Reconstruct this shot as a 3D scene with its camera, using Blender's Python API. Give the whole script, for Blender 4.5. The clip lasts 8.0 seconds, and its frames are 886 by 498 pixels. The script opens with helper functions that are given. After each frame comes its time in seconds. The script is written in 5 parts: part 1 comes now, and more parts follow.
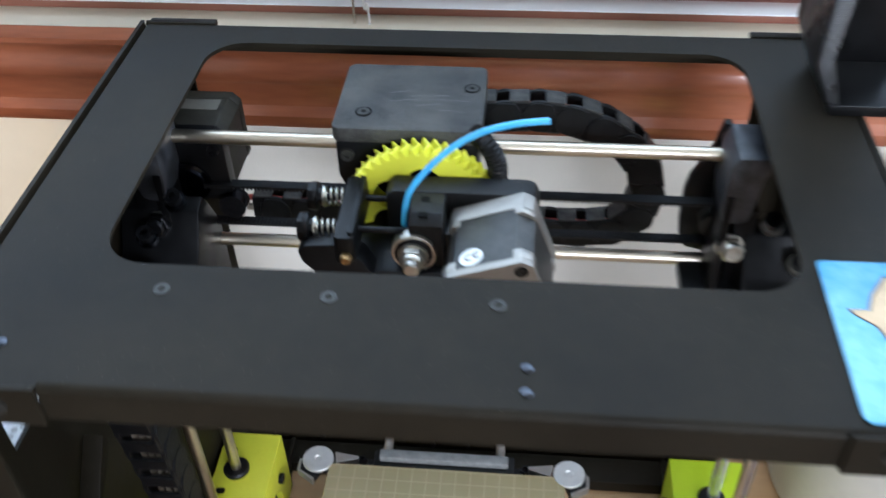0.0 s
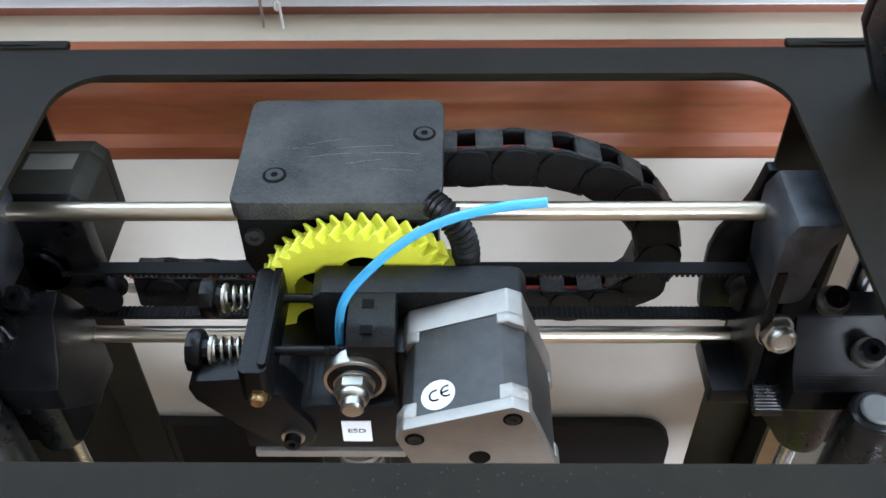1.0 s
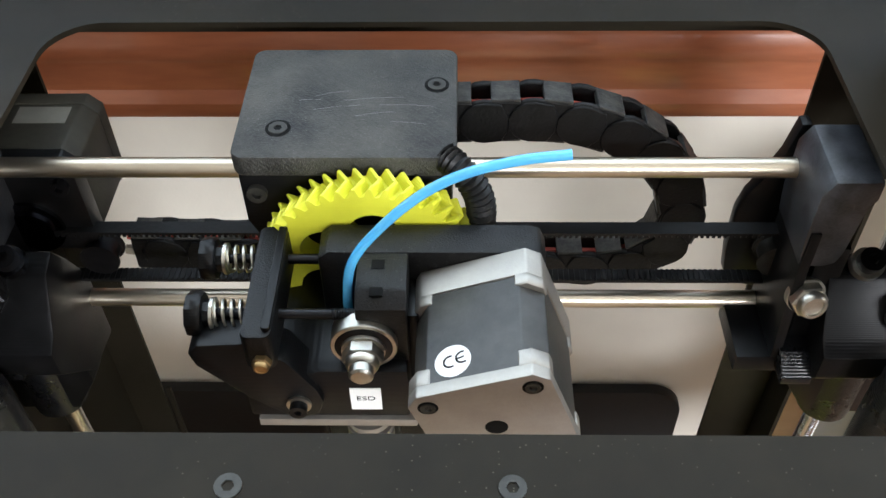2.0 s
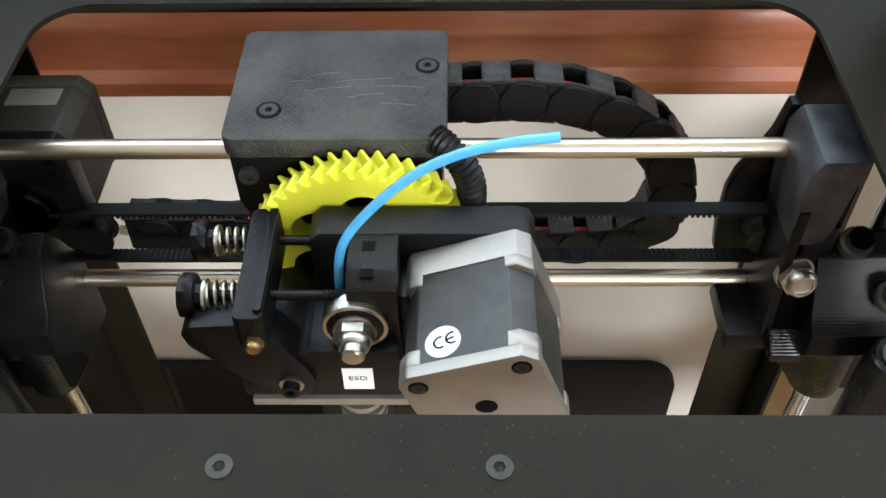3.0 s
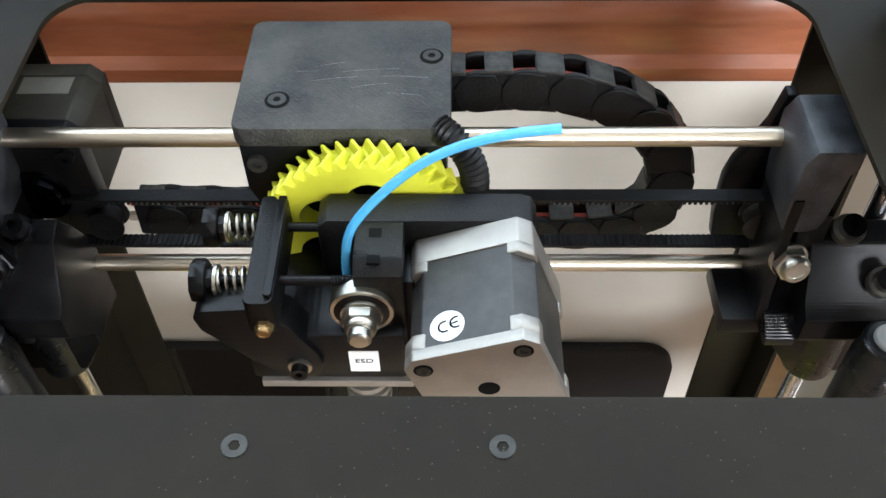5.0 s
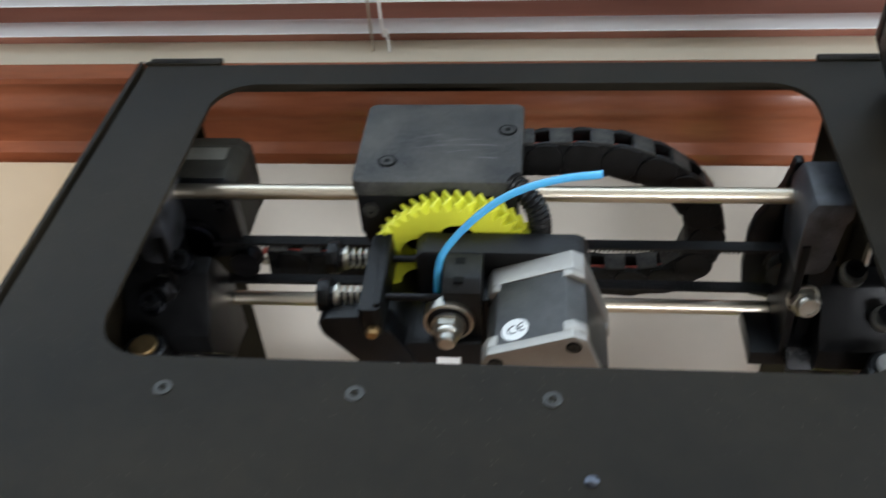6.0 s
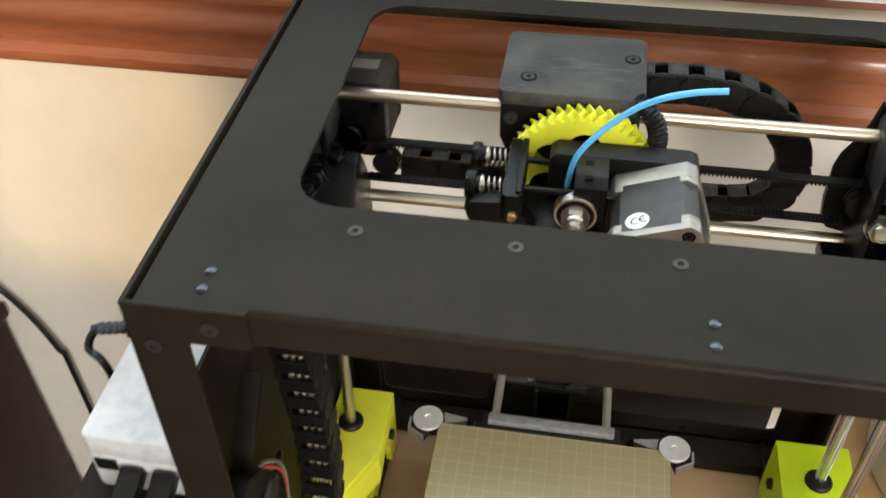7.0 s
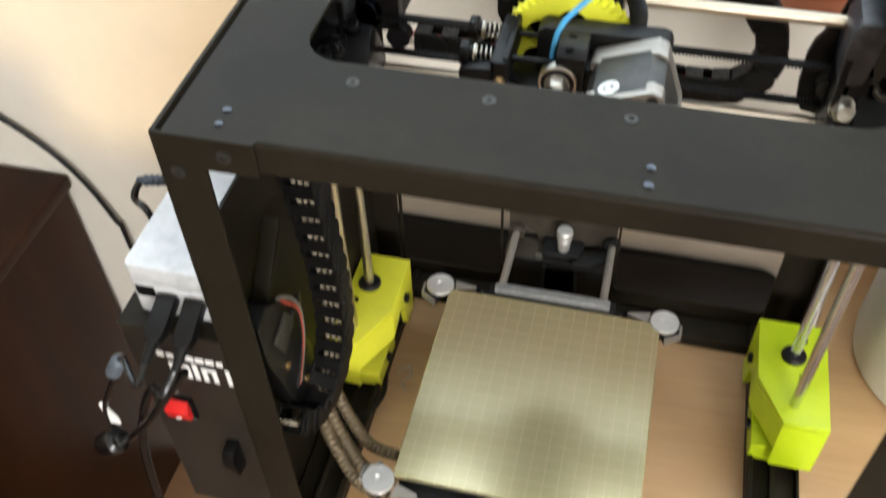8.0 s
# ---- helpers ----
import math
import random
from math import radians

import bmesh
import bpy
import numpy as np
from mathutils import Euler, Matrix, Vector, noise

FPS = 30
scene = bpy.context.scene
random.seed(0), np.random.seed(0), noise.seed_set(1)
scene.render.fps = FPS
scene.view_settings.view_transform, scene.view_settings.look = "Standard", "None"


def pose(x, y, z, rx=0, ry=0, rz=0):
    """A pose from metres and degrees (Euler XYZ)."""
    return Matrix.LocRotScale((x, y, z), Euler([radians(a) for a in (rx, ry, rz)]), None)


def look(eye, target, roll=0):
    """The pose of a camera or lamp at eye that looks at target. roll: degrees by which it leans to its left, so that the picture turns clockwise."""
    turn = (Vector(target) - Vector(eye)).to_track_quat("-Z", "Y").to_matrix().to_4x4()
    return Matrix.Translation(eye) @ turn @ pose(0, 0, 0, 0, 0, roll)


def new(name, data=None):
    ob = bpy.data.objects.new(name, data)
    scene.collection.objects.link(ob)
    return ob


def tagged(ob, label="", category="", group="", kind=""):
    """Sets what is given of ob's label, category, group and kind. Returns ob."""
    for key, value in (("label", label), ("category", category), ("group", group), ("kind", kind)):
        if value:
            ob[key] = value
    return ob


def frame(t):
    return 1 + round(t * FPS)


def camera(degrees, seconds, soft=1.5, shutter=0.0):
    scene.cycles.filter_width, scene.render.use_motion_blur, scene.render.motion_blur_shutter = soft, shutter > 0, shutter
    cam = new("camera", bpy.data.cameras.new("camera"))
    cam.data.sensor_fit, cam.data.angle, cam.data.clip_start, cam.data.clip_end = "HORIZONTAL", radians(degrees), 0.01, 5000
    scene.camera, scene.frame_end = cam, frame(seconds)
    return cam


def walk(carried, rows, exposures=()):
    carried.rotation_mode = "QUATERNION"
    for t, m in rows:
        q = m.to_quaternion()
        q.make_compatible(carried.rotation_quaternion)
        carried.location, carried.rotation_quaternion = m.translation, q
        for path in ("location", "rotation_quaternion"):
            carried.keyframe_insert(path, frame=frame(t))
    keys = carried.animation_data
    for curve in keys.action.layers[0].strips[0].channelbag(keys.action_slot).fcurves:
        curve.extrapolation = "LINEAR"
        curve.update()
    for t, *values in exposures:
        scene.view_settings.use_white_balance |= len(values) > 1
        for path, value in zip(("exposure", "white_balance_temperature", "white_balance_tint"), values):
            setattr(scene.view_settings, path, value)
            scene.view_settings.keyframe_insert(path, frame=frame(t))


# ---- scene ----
cam = camera(50.7, 8.0, 1.5, 0.5)
PATH = [
    (0, (0.028, -0.195, 0.633), (-0.135, 1.288, -0.699), -1.7),
    (0.2, (0.011, -0.153, 0.625), (-0.139, 1.304, -0.736), -1.8),
    (0.5, (0.012, -0.109, 0.604), (-0.136, 1.351, -0.755), -3.3),
    (0.7, (0.014, -0.088, 0.598), (-0.092, 1.358, -0.779), -2.6),
    (1, (0.013, -0.066, 0.588), (-0.018, 1.366, -0.808), -0.9),
    (1.5, (0.01, -0.055, 0.577), (-0.027, 1.334, -0.861), -1.1),
    (1.7, (0.009, -0.055, 0.573), (-0.029, 1.331, -0.868), -1.0),
    (3, (0.012, -0.055, 0.576), (-0.024, 1.288, -0.906), -1.2),
    (3.5, (0.013, -0.056, 0.576), (-0.023, 1.275, -0.916), -1.3),
    (4, (0.013, -0.057, 0.577), (-0.022, 1.266, -0.922), -1.2),
    (4.2, (0.013, -0.056, 0.578), (-0.022, 1.261, -0.927), -1.2),
    (5.3, (0.01, -0.065, 0.592), (-0.025, 1.247, -0.916), -1.0),
    (5.5, (0.015, -0.087, 0.605), (-0.043, 1.3, -0.835), -1.6),
    (5.7, (0.019, -0.108, 0.616), (-0.078, 1.338, -0.763), -2.2),
    (6, (0.017, -0.14, 0.621), (-0.194, 1.338, -0.71), -4.6),
    (6.2, (0.012, -0.155, 0.62), (-0.249, 1.32, -0.705), -5.6),
    (6.5, (-0.011, -0.175, 0.612), (-0.26, 1.291, -0.725), -4.0),
    (6.8, (-0.019, -0.201, 0.63), (-0.28, 1.25, -0.721), -2.5),
    (7, (-0.024, -0.222, 0.635), (-0.28, 1.228, -0.718), -0.9),
    (7.5, (0.001, -0.254, 0.649), (-0.345, 1.166, -0.716), -1.5),
    (8, (0.023, -0.279, 0.653), (-0.334, 1.024, -0.822), -2.2),
]
walk(cam, [(t, look(eye, target, roll)) for t, eye, target, roll in PATH], [(0.0, 0.05, 5600, 10), (0.5, 0.15, 5600, 10), (1.0, 0.1, 5700, 10), (1.5, 0.15, 6200, 10), (3.5, 0.2, 6450, 10), (4.2, 0.2, 6450, 10), (5.3, 0.35, 6200, 10), (5.5, 0.3, 6200, 10), (6.0, -0.42, 6200, 10), (6.5, -0.35, 6900, 10), (7.0, 0.02, 7050, 10), (8.0, 0.22, 6800, 10)])

# ---------------------------------------------------------------- light
world = bpy.data.worlds.new("world")
scene.world = world
world.use_nodes = True
wn = world.node_tree.nodes
sky = wn.new("ShaderNodeTexSky")
sky.sky_type, sky.sun_disc = "NISHITA", False
sky.sun_elevation, sky.sun_rotation = radians(25), radians(175)
world.node_tree.links.new(sky.outputs[0], wn["Background"].inputs[0])
wn["Background"].inputs[1].default_value = 0.1


def sun_lamp(direction, power, angle, color):
    data = bpy.data.lights.new("sun", "SUN")
    data.energy, data.angle, data.color = power, radians(angle), color
    ob = new("sun", data)
    ob.matrix_world = look((0, 0, 3), Vector((0, 0, 3)) + Vector(direction))


def area_lamp(eye, target, sx, sy, power, color):
    data = bpy.data.lights.new("area_light", "AREA")
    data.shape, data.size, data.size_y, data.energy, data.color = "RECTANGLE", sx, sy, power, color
    new("area_light", data).matrix_world = look(eye, target)


sun_lamp((-0.10, 0.90, -0.42), 1.8, 1.4, (1.0, 0.70, 0.33))
# the blinded window above the sill, then two added fills: behind the camera and to its right
area_lamp((0.10, 0.352, 0.93), (0.10, -1.0, 0.73), 2.4, 0.95, 30.0, (0.74, 0.88, 1.0))
area_lamp((0.66, -2.60, 1.00), (0.0, 0.1, 0.35), 2.4, 0.68, 124.0, (0.95, 0.97, 1.0))
area_lamp((2.15, -0.6, 1.2), (0.0, 0.0, 0.4), 1.3, 1.2, 10.0, (1.0, 0.93, 0.82))


# ---------------------------------------------------------------- materials
def material(name, color, rough=0.5, metal=0.0, var=0.25, scale=60.0, bump=0.0, bscale=400.0, color2=None,
             coat=0.0, spec=0.5, stretch=(1, 1, 1), trans=0.0, sss=0.0, rvar=0.0, island=0.0):
    m = bpy.data.materials.new(name)
    m.use_nodes = True
    nt = m.node_tree
    n, l = nt.nodes, nt.links
    b = n["Principled BSDF"]
    tc = n.new("ShaderNodeTexCoord")
    mp = n.new("ShaderNodeMapping")
    mp.inputs["Scale"].default_value = stretch
    l.new(tc.outputs["Object"], mp.inputs[0])
    nz = n.new("ShaderNodeTexNoise")
    nz.inputs["Scale"].default_value, nz.inputs["Detail"].default_value = scale, 6
    l.new(mp.outputs[0], nz.inputs["Vector"])
    nz2 = n.new("ShaderNodeTexNoise")
    nz2.inputs["Scale"].default_value, nz2.inputs["Detail"].default_value = scale * 9, 3
    l.new(mp.outputs[0], nz2.inputs["Vector"])
    add = n.new("ShaderNodeMath")
    add.operation = "MULTIPLY_ADD"
    add.inputs[1].default_value = 0.35
    l.new(nz2.outputs[0], add.inputs[0])
    l.new(nz.outputs[0], add.inputs[2])
    ramp = n.new("ShaderNodeValToRGB")
    c2 = color2 or tuple(min(1, c * (1 + var)) for c in color)
    c1 = color if color2 else tuple(c * (1 - var) for c in color)
    ramp.color_ramp.elements[0].color, ramp.color_ramp.elements[1].color = (*c1, 1), (*c2, 1)
    ramp.color_ramp.elements[0].position, ramp.color_ramp.elements[1].position = 0.45, 0.9
    l.new(add.outputs[0], ramp.inputs[0])
    l.new(ramp.outputs[0], b.inputs["Base Color"])
    b.inputs["Roughness"].default_value, b.inputs["Metallic"].default_value = rough, metal
    b.inputs["Coat Weight"].default_value = coat
    b.inputs["Coat Roughness"].default_value = 0.08
    b.inputs["Specular IOR Level"].default_value = spec
    b.inputs["Transmission Weight"].default_value = trans
    b.inputs["Subsurface Weight"].default_value = sss
    b.inputs["Subsurface Radius"].default_value = (0.003, 0.003, 0.002)
    if rvar:
        mr = n.new("ShaderNodeMapRange")
        mr.inputs[3].default_value, mr.inputs[4].default_value = rough - rvar, rough + rvar
        l.new(add.outputs[0], mr.inputs[0])
        l.new(mr.outputs[0], b.inputs["Roughness"])
    if bump:
        bn = n.new("ShaderNodeTexNoise")
        bn.inputs["Scale"].default_value, bn.inputs["Detail"].default_value = bscale, 3
        l.new(mp.outputs[0], bn.inputs["Vector"])
        bp = n.new("ShaderNodeBump")
        bp.inputs["Strength"].default_value, bp.inputs["Distance"].default_value = bump, 0.001
        l.new(bn.outputs[0], bp.inputs["Height"])
        l.new(bp.outputs[0], b.inputs["Normal"])
    return m


def printed(name, color, rough, pitch=0.00035, strength=0.07, direction="Z", **more):
    """Printed plastic: fine layer lines over the plain material."""
    m = material(name, color, rough, **more)
    n, l = m.node_tree.nodes, m.node_tree.links
    tc = n.new("ShaderNodeTexCoord")
    w = n.new("ShaderNodeTexWave")
    w.bands_direction = direction
    w.inputs["Scale"].default_value = 0.314 / pitch / 2
    w.inputs["Distortion"].default_value = 0.6
    l.new(tc.outputs["Object"], w.inputs["Vector"])
    bp = n.new("ShaderNodeBump")
    bp.inputs["Strength"].default_value, bp.inputs["Distance"].default_value = strength, 0.0004
    l.new(w.outputs["Fac"], bp.inputs["Height"])
    l.new(bp.outputs[0], n["Principled BSDF"].inputs["Normal"])
    return m


def dusty(name, color, rough, dust, amount, grains, share=0.72, size=0.13, **more):
    """A dark surface with sparse pale specks of dust."""
    m = material(name, color, rough, **more)
    n, l = m.node_tree.nodes, m.node_tree.links
    b = n["Principled BSDF"]
    old = b.inputs["Base Color"].links[0].from_socket
    tc = n.new("ShaderNodeTexCoord")
    v = n.new("ShaderNodeTexVoronoi")
    v.inputs["Scale"].default_value = grains
    l.new(tc.outputs["Object"], v.inputs["Vector"])
    gate = n.new("ShaderNodeTexNoise")
    gate.inputs["Scale"].default_value = 25
    l.new(tc.outputs["Object"], gate.inputs["Vector"])
    near = n.new("ShaderNodeMapRange")
    near.inputs[1].default_value, near.inputs[2].default_value = size, size * 0.4
    l.new(v.outputs["Distance"], near.inputs[0])
    some = n.new("ShaderNodeMapRange")
    some.inputs[1].default_value, some.inputs[2].default_value = amount, amount + 0.08
    l.new(gate.outputs[0], some.inputs[0])
    pick = n.new("ShaderNodeSeparateColor")
    l.new(v.outputs["Color"], pick.inputs[0])
    gt = n.new("ShaderNodeMath")
    gt.operation, gt.inputs[1].default_value = "GREATER_THAN", share
    l.new(pick.outputs[0], gt.inputs[0])
    mul = n.new("ShaderNodeMath")
    mul.operation = "MULTIPLY"
    l.new(near.outputs[0], mul.inputs[0])
    l.new(some.outputs[0], mul.inputs[1])
    mul2 = n.new("ShaderNodeMath")
    mul2.operation = "MULTIPLY"
    l.new(mul.outputs[0], mul2.inputs[0])
    l.new(gt.outputs[0], mul2.inputs[1])
    mix = n.new("ShaderNodeMixRGB")
    l.new(mul2.outputs[0], mix.inputs[0])
    l.new(old, mix.inputs[1])
    mix.inputs[2].default_value = (*dust, 1)
    l.new(mix.outputs[0], b.inputs["Base Color"])
    return m


def wood(name, dark, light, rough, scale, stretch, coat=0.0, bump=0.1):
    return material(name, dark, rough, color2=light, scale=scale, stretch=stretch, coat=coat, bump=bump, bscale=scale * 6, rvar=0.08)


POWDER = dusty("black_powder_coat", (0.0150, 0.0122, 0.0080), 0.42, (0.075, 0.068, 0.05), 0.42, 650, share=0.74, size=0.18, bump=0.08, bscale=3200, var=0.3, scale=12, rvar=0.05, spec=0.09)
PLASTIC = printed("black_printed_plastic", (0.0040, 0.0040, 0.0043), 0.30, strength=0.10, var=0.5, scale=90, rvar=0.08, spec=0.22)
LAYERED = printed("layered_black_plastic", (0.0050, 0.0052, 0.0060), 0.26, pitch=0.0004, strength=0.35, var=0.5, scale=90, rvar=0.08, spec=0.45)
MOTTLED = material("mottled_black_plastic", (0.0045, 0.0048, 0.0055), 0.30, color2=(0.058, 0.062, 0.072), scale=110, bump=0.2, bscale=1600, rvar=0.14, spec=0.6)
COVER = dusty("worn_black_plastic", (0.006, 0.006, 0.006), 0.45, (0.17, 0.17, 0.155), 0.34, 1100, share=0.50, size=0.20, bump=0.5, bscale=1700, color2=(0.066, 0.064, 0.056), scale=48, rvar=0.16, spec=0.36)


def diagonal_lines(m, pitch, strength):
    """Fine slanted print lines over the bump that a material already has."""
    n, l = m.node_tree.nodes, m.node_tree.links
    b = n["Principled BSDF"]
    tc = n.new("ShaderNodeTexCoord")
    w = n.new("ShaderNodeTexWave")
    w.bands_direction = "DIAGONAL"
    w.inputs["Scale"].default_value, w.inputs["Distortion"].default_value = 0.314 / pitch / 2, 0.8
    l.new(tc.outputs["Object"], w.inputs["Vector"])
    bp = n.new("ShaderNodeBump")
    bp.inputs["Strength"].default_value, bp.inputs["Distance"].default_value = strength, 0.0005
    l.new(w.outputs["Fac"], bp.inputs["Height"])
    l.new(b.inputs["Normal"].links[0].from_socket, bp.inputs["Normal"])
    l.new(bp.outputs[0], b.inputs["Normal"])


diagonal_lines(COVER, 0.0006, 0.13)
CHAIN = material("chain_plastic", (0.0035, 0.0035, 0.0037), 0.36, var=0.6, scale=120, bump=0.25, bscale=700, rvar=0.12, spec=0.22)
CHAIN_DUST = material("dusty_chain_plastic", (0.006, 0.006, 0.0058), 0.50, color2=(0.070, 0.066, 0.057), spec=0.25, scale=150, bump=0.25, bscale=700)
RUBBER = material("black_rubber", (0.0045, 0.0045, 0.0047), 0.42, scale=100, bump=0.2, spec=0.28)
# one rod steel in two tints: warm and cool reflections put into the colour
STEEL = material("warm_polished_steel", (0.60, 0.53, 0.42), 0.30, metal=1.0, var=0.08, scale=40, stretch=(0.05, 1, 1), rvar=0.05)
COOL_STEEL = material("cool_polished_steel", (0.60, 0.62, 0.66), 0.20, metal=1.0, var=0.08, scale=40, rvar=0.05)
NICKEL = material("nickel_plate", (0.56, 0.54, 0.48), 0.30, metal=1.0, var=0.15, scale=200, rvar=0.08)
DULL = material("dull_grey_steel", (0.034, 0.033, 0.029), 0.5, metal=0.5, var=0.3, scale=300)
SPECKLED = dusty("speckled_black_plastic", (0.0045, 0.0045, 0.0047), 0.36, (0.15, 0.15, 0.14), 0.36, 1200, share=0.60, size=0.17, bump=0.3, bscale=1500, var=0.6, scale=80, rvar=0.1, spec=0.26)
CABLE = material("glossy_black_cable", (0.005, 0.005, 0.0055), 0.24, var=0.3, scale=60, spec=0.5)
FERRITE = material("blue_grey_plastic", (0.085, 0.11, 0.14), 0.35, var=0.2, scale=120)
STUD = material("zinc_plate", (0.075, 0.080, 0.095), 0.16, metal=1.0, var=0.3, scale=400)
BOLT = material("black_oxide_steel", (0.018, 0.018, 0.020), 0.32, metal=0.8, var=0.3, scale=300)
ALU = material("cast_aluminium", (0.37, 0.345, 0.31), 0.40, metal=0.7, var=0.10, scale=90, bump=0.10, bscale=1500, rvar=0.1)
MOTOR_BLACK = material("motor_lacquer", (0.006, 0.006, 0.007), 0.36, color2=(0.065, 0.064, 0.060), scale=24, bump=0.12, bscale=900, rvar=0.1)
LACQUER = material("satin_black_lacquer", (0.020, 0.0165, 0.013), 0.40, var=0.3, scale=30, bump=0.06, bscale=2500, rvar=0.06, spec=0.4)
MOTOR_BROWN = material("dull_motor_lacquer", (0.012, 0.011, 0.008), 0.55, color2=(0.040, 0.037, 0.028), scale=30, bump=0.1, bscale=900, rvar=0.08, spec=0.25)
FADED = material("faded_label", (0.13, 0.125, 0.105), 0.5, var=0.15, scale=120)
YELLOW = printed("yellow_green_plastic", (0.68, 0.68, 0.045), 0.38, strength=0.2, var=0.06, scale=40, sss=0.15)
LIME = printed("lime_plastic", (0.52, 0.68, 0.015), 0.38, strength=0.2, var=0.06, scale=40, sss=0.15)
BLUE = material("blue_filament", (0.085, 0.42, 0.74), 0.22, var=0.10, scale=60, sss=0.3, coat=0.6)
WHITE = material("white_label", (0.88, 0.88, 0.86), 0.5, var=0.03, scale=80)
SATIN = material("satin_steel", (0.70, 0.69, 0.66), 0.5, metal=0.85, var=0.06, scale=150)
GREYLABEL = material("silver_label", (0.24, 0.24, 0.235), 0.4, var=0.06, scale=80)
SKYBLUE_DARK = material("blue_black_rubber", (0.020, 0.035, 0.060), 0.35, var=0.2, scale=80)
SKYBLUE = material("pale_blue_plastic", (0.16, 0.27, 0.42), 0.35, var=0.1, scale=80)
# black for print, and for the shade painted in place of holes
INK_HOLE = material("black_ink_and_hole_shade", (0.004, 0.004, 0.004), 0.7, var=0.1, spec=0.1)
PAINT = material("cream_wall_paint", (0.69, 0.65, 0.575), 0.7, var=0.05, scale=6, bump=0.15, bscale=500)
CEIL = material("white_ceiling_paint", (0.8, 0.79, 0.76), 0.8, var=0.03, scale=5, bump=0.1, bscale=300)
FLOOR = wood("brown_floor_boards", (0.10, 0.05, 0.025), (0.22, 0.12, 0.06), 0.4, 8, (0.15, 1, 1))
TRIM = wood("red_brown_varnished_wood", (0.23, 0.068, 0.032), (0.43, 0.145, 0.068), 0.3, 30, (0.16, 1, 1), coat=0.5, bump=0.08)
DARKWOOD = wood("dark_varnished_wood", (0.010, 0.0030, 0.0010), (0.034, 0.0105, 0.0030), 0.36, 14, (1, 1, 0.12), coat=0.02, bump=0.1)
DARKWOOD.node_tree.nodes["Principled BSDF"].inputs["Specular IOR Level"].default_value = 0.16
TABLE = wood("light_oak_veneer", (0.40, 0.235, 0.108), (0.54, 0.345, 0.175), 0.42, 16, (0.10, 1, 1), coat=0.1, bump=0.08)
SLAT = material("white_blind_slat", (0.78, 0.80, 0.82), 0.35, var=0.03, scale=10)
FRAMEWOOD = wood("window_frame_wood", (0.20, 0.07, 0.045), (0.33, 0.14, 0.09), 0.35, 20, (0.08, 1, 1))
SILL = material("cream_sill_paint", (0.72, 0.65, 0.52), 0.45, var=0.05, scale=8)
MAT_DARK = material("dark_grey_board", (0.011, 0.0115, 0.0120), 0.55, spec=0.25, var=0.2, scale=20, bump=0.1)
GREYCAN = material("warm_white_plastic", (0.55, 0.51, 0.46), 0.4, var=0.06, scale=12)
# the case's patchy grey stands in for shading and reflections on its plastic
CASE = material("translucent_white_plastic", (0.38, 0.39, 0.40), 0.22, color2=(0.68, 0.69, 0.70), scale=22, sss=0.2, coat=0.2)
RED = material("red_rocker_plastic", (0.62, 0.02, 0.02), 0.3, var=0.1, scale=60, coat=0.2)
BRASS = material("brass", (0.42, 0.28, 0.13), 0.38, metal=1.0, var=0.2, scale=200)
CARD = material("blue_gloss_card", (0.02, 0.21, 0.42), 0.22, color2=(0.17, 0.44, 0.60), scale=22, coat=0.3)
TAN = material("tan_print", (0.46, 0.33, 0.19), 0.35, var=0.25, scale=60)
BROWN_INK = material("brown_print", (0.05, 0.03, 0.02), 0.35, var=0.2)
FELT = material("grey_felt_pad", (0.20, 0.20, 0.195), 0.8, var=0.2, scale=200, bump=0.5, bscale=900)
BRONZED = material("brown_grey_sheet", (0.060, 0.050, 0.038), 0.38, var=0.3, scale=60, metal=0.3, bump=0.1)
WIRE = material("beige_wire", (0.34, 0.29, 0.22), 0.5, var=0.1)
WIRE_RED = material("red_wire", (0.35, 0.05, 0.03), 0.5, var=0.1)
SHEATH = material("bronze_braided_sheath", (0.16, 0.12, 0.07), 0.45, metal=0.3, var=0.3, scale=300, bump=0.5, bscale=900)
GLASS = material("window_glass", (0.9, 0.95, 1.0), 0.05, var=0.02, trans=1.0)


def bed_material():
    m = material("amber_bed_film", (0.58, 0.52, 0.28), 0.25, color2=(0.63, 0.565, 0.315), scale=25, coat=1.0, spec=1.0)
    n, l = m.node_tree.nodes, m.node_tree.links
    b = n["Principled BSDF"]
    old = b.inputs["Base Color"].links[0].from_socket
    tc = n.new("ShaderNodeTexCoord")
    br = n.new("ShaderNodeTexBrick")
    br.offset = 0.0
    br.inputs["Scale"].default_value = 1.0
    br.inputs["Brick Width"].default_value, br.inputs["Row Height"].default_value = 0.0105, 0.0105
    br.inputs["Mortar Size"].default_value, br.inputs["Mortar Smooth"].default_value = 0.0005, 0.6
    l.new(tc.outputs["Object"], br.inputs["Vector"])
    mix = n.new("ShaderNodeMixRGB")
    l.new(br.outputs["Fac"], mix.inputs[0])
    l.new(old, mix.inputs[1])
    mix.inputs[2].default_value = (0.57, 0.52, 0.30, 1)
    l.new(mix.outputs[0], b.inputs["Base Color"])
    b.inputs["Coat Roughness"].default_value = 0.12
    mr = n.new("ShaderNodeMapRange")
    mr.inputs[3].default_value, mr.inputs[4].default_value = 0.62, 0.46
    l.new(br.outputs["Fac"], mr.inputs[0])
    l.new(mr.outputs[0], b.inputs["Metallic"])
    return m


BED = bed_material()


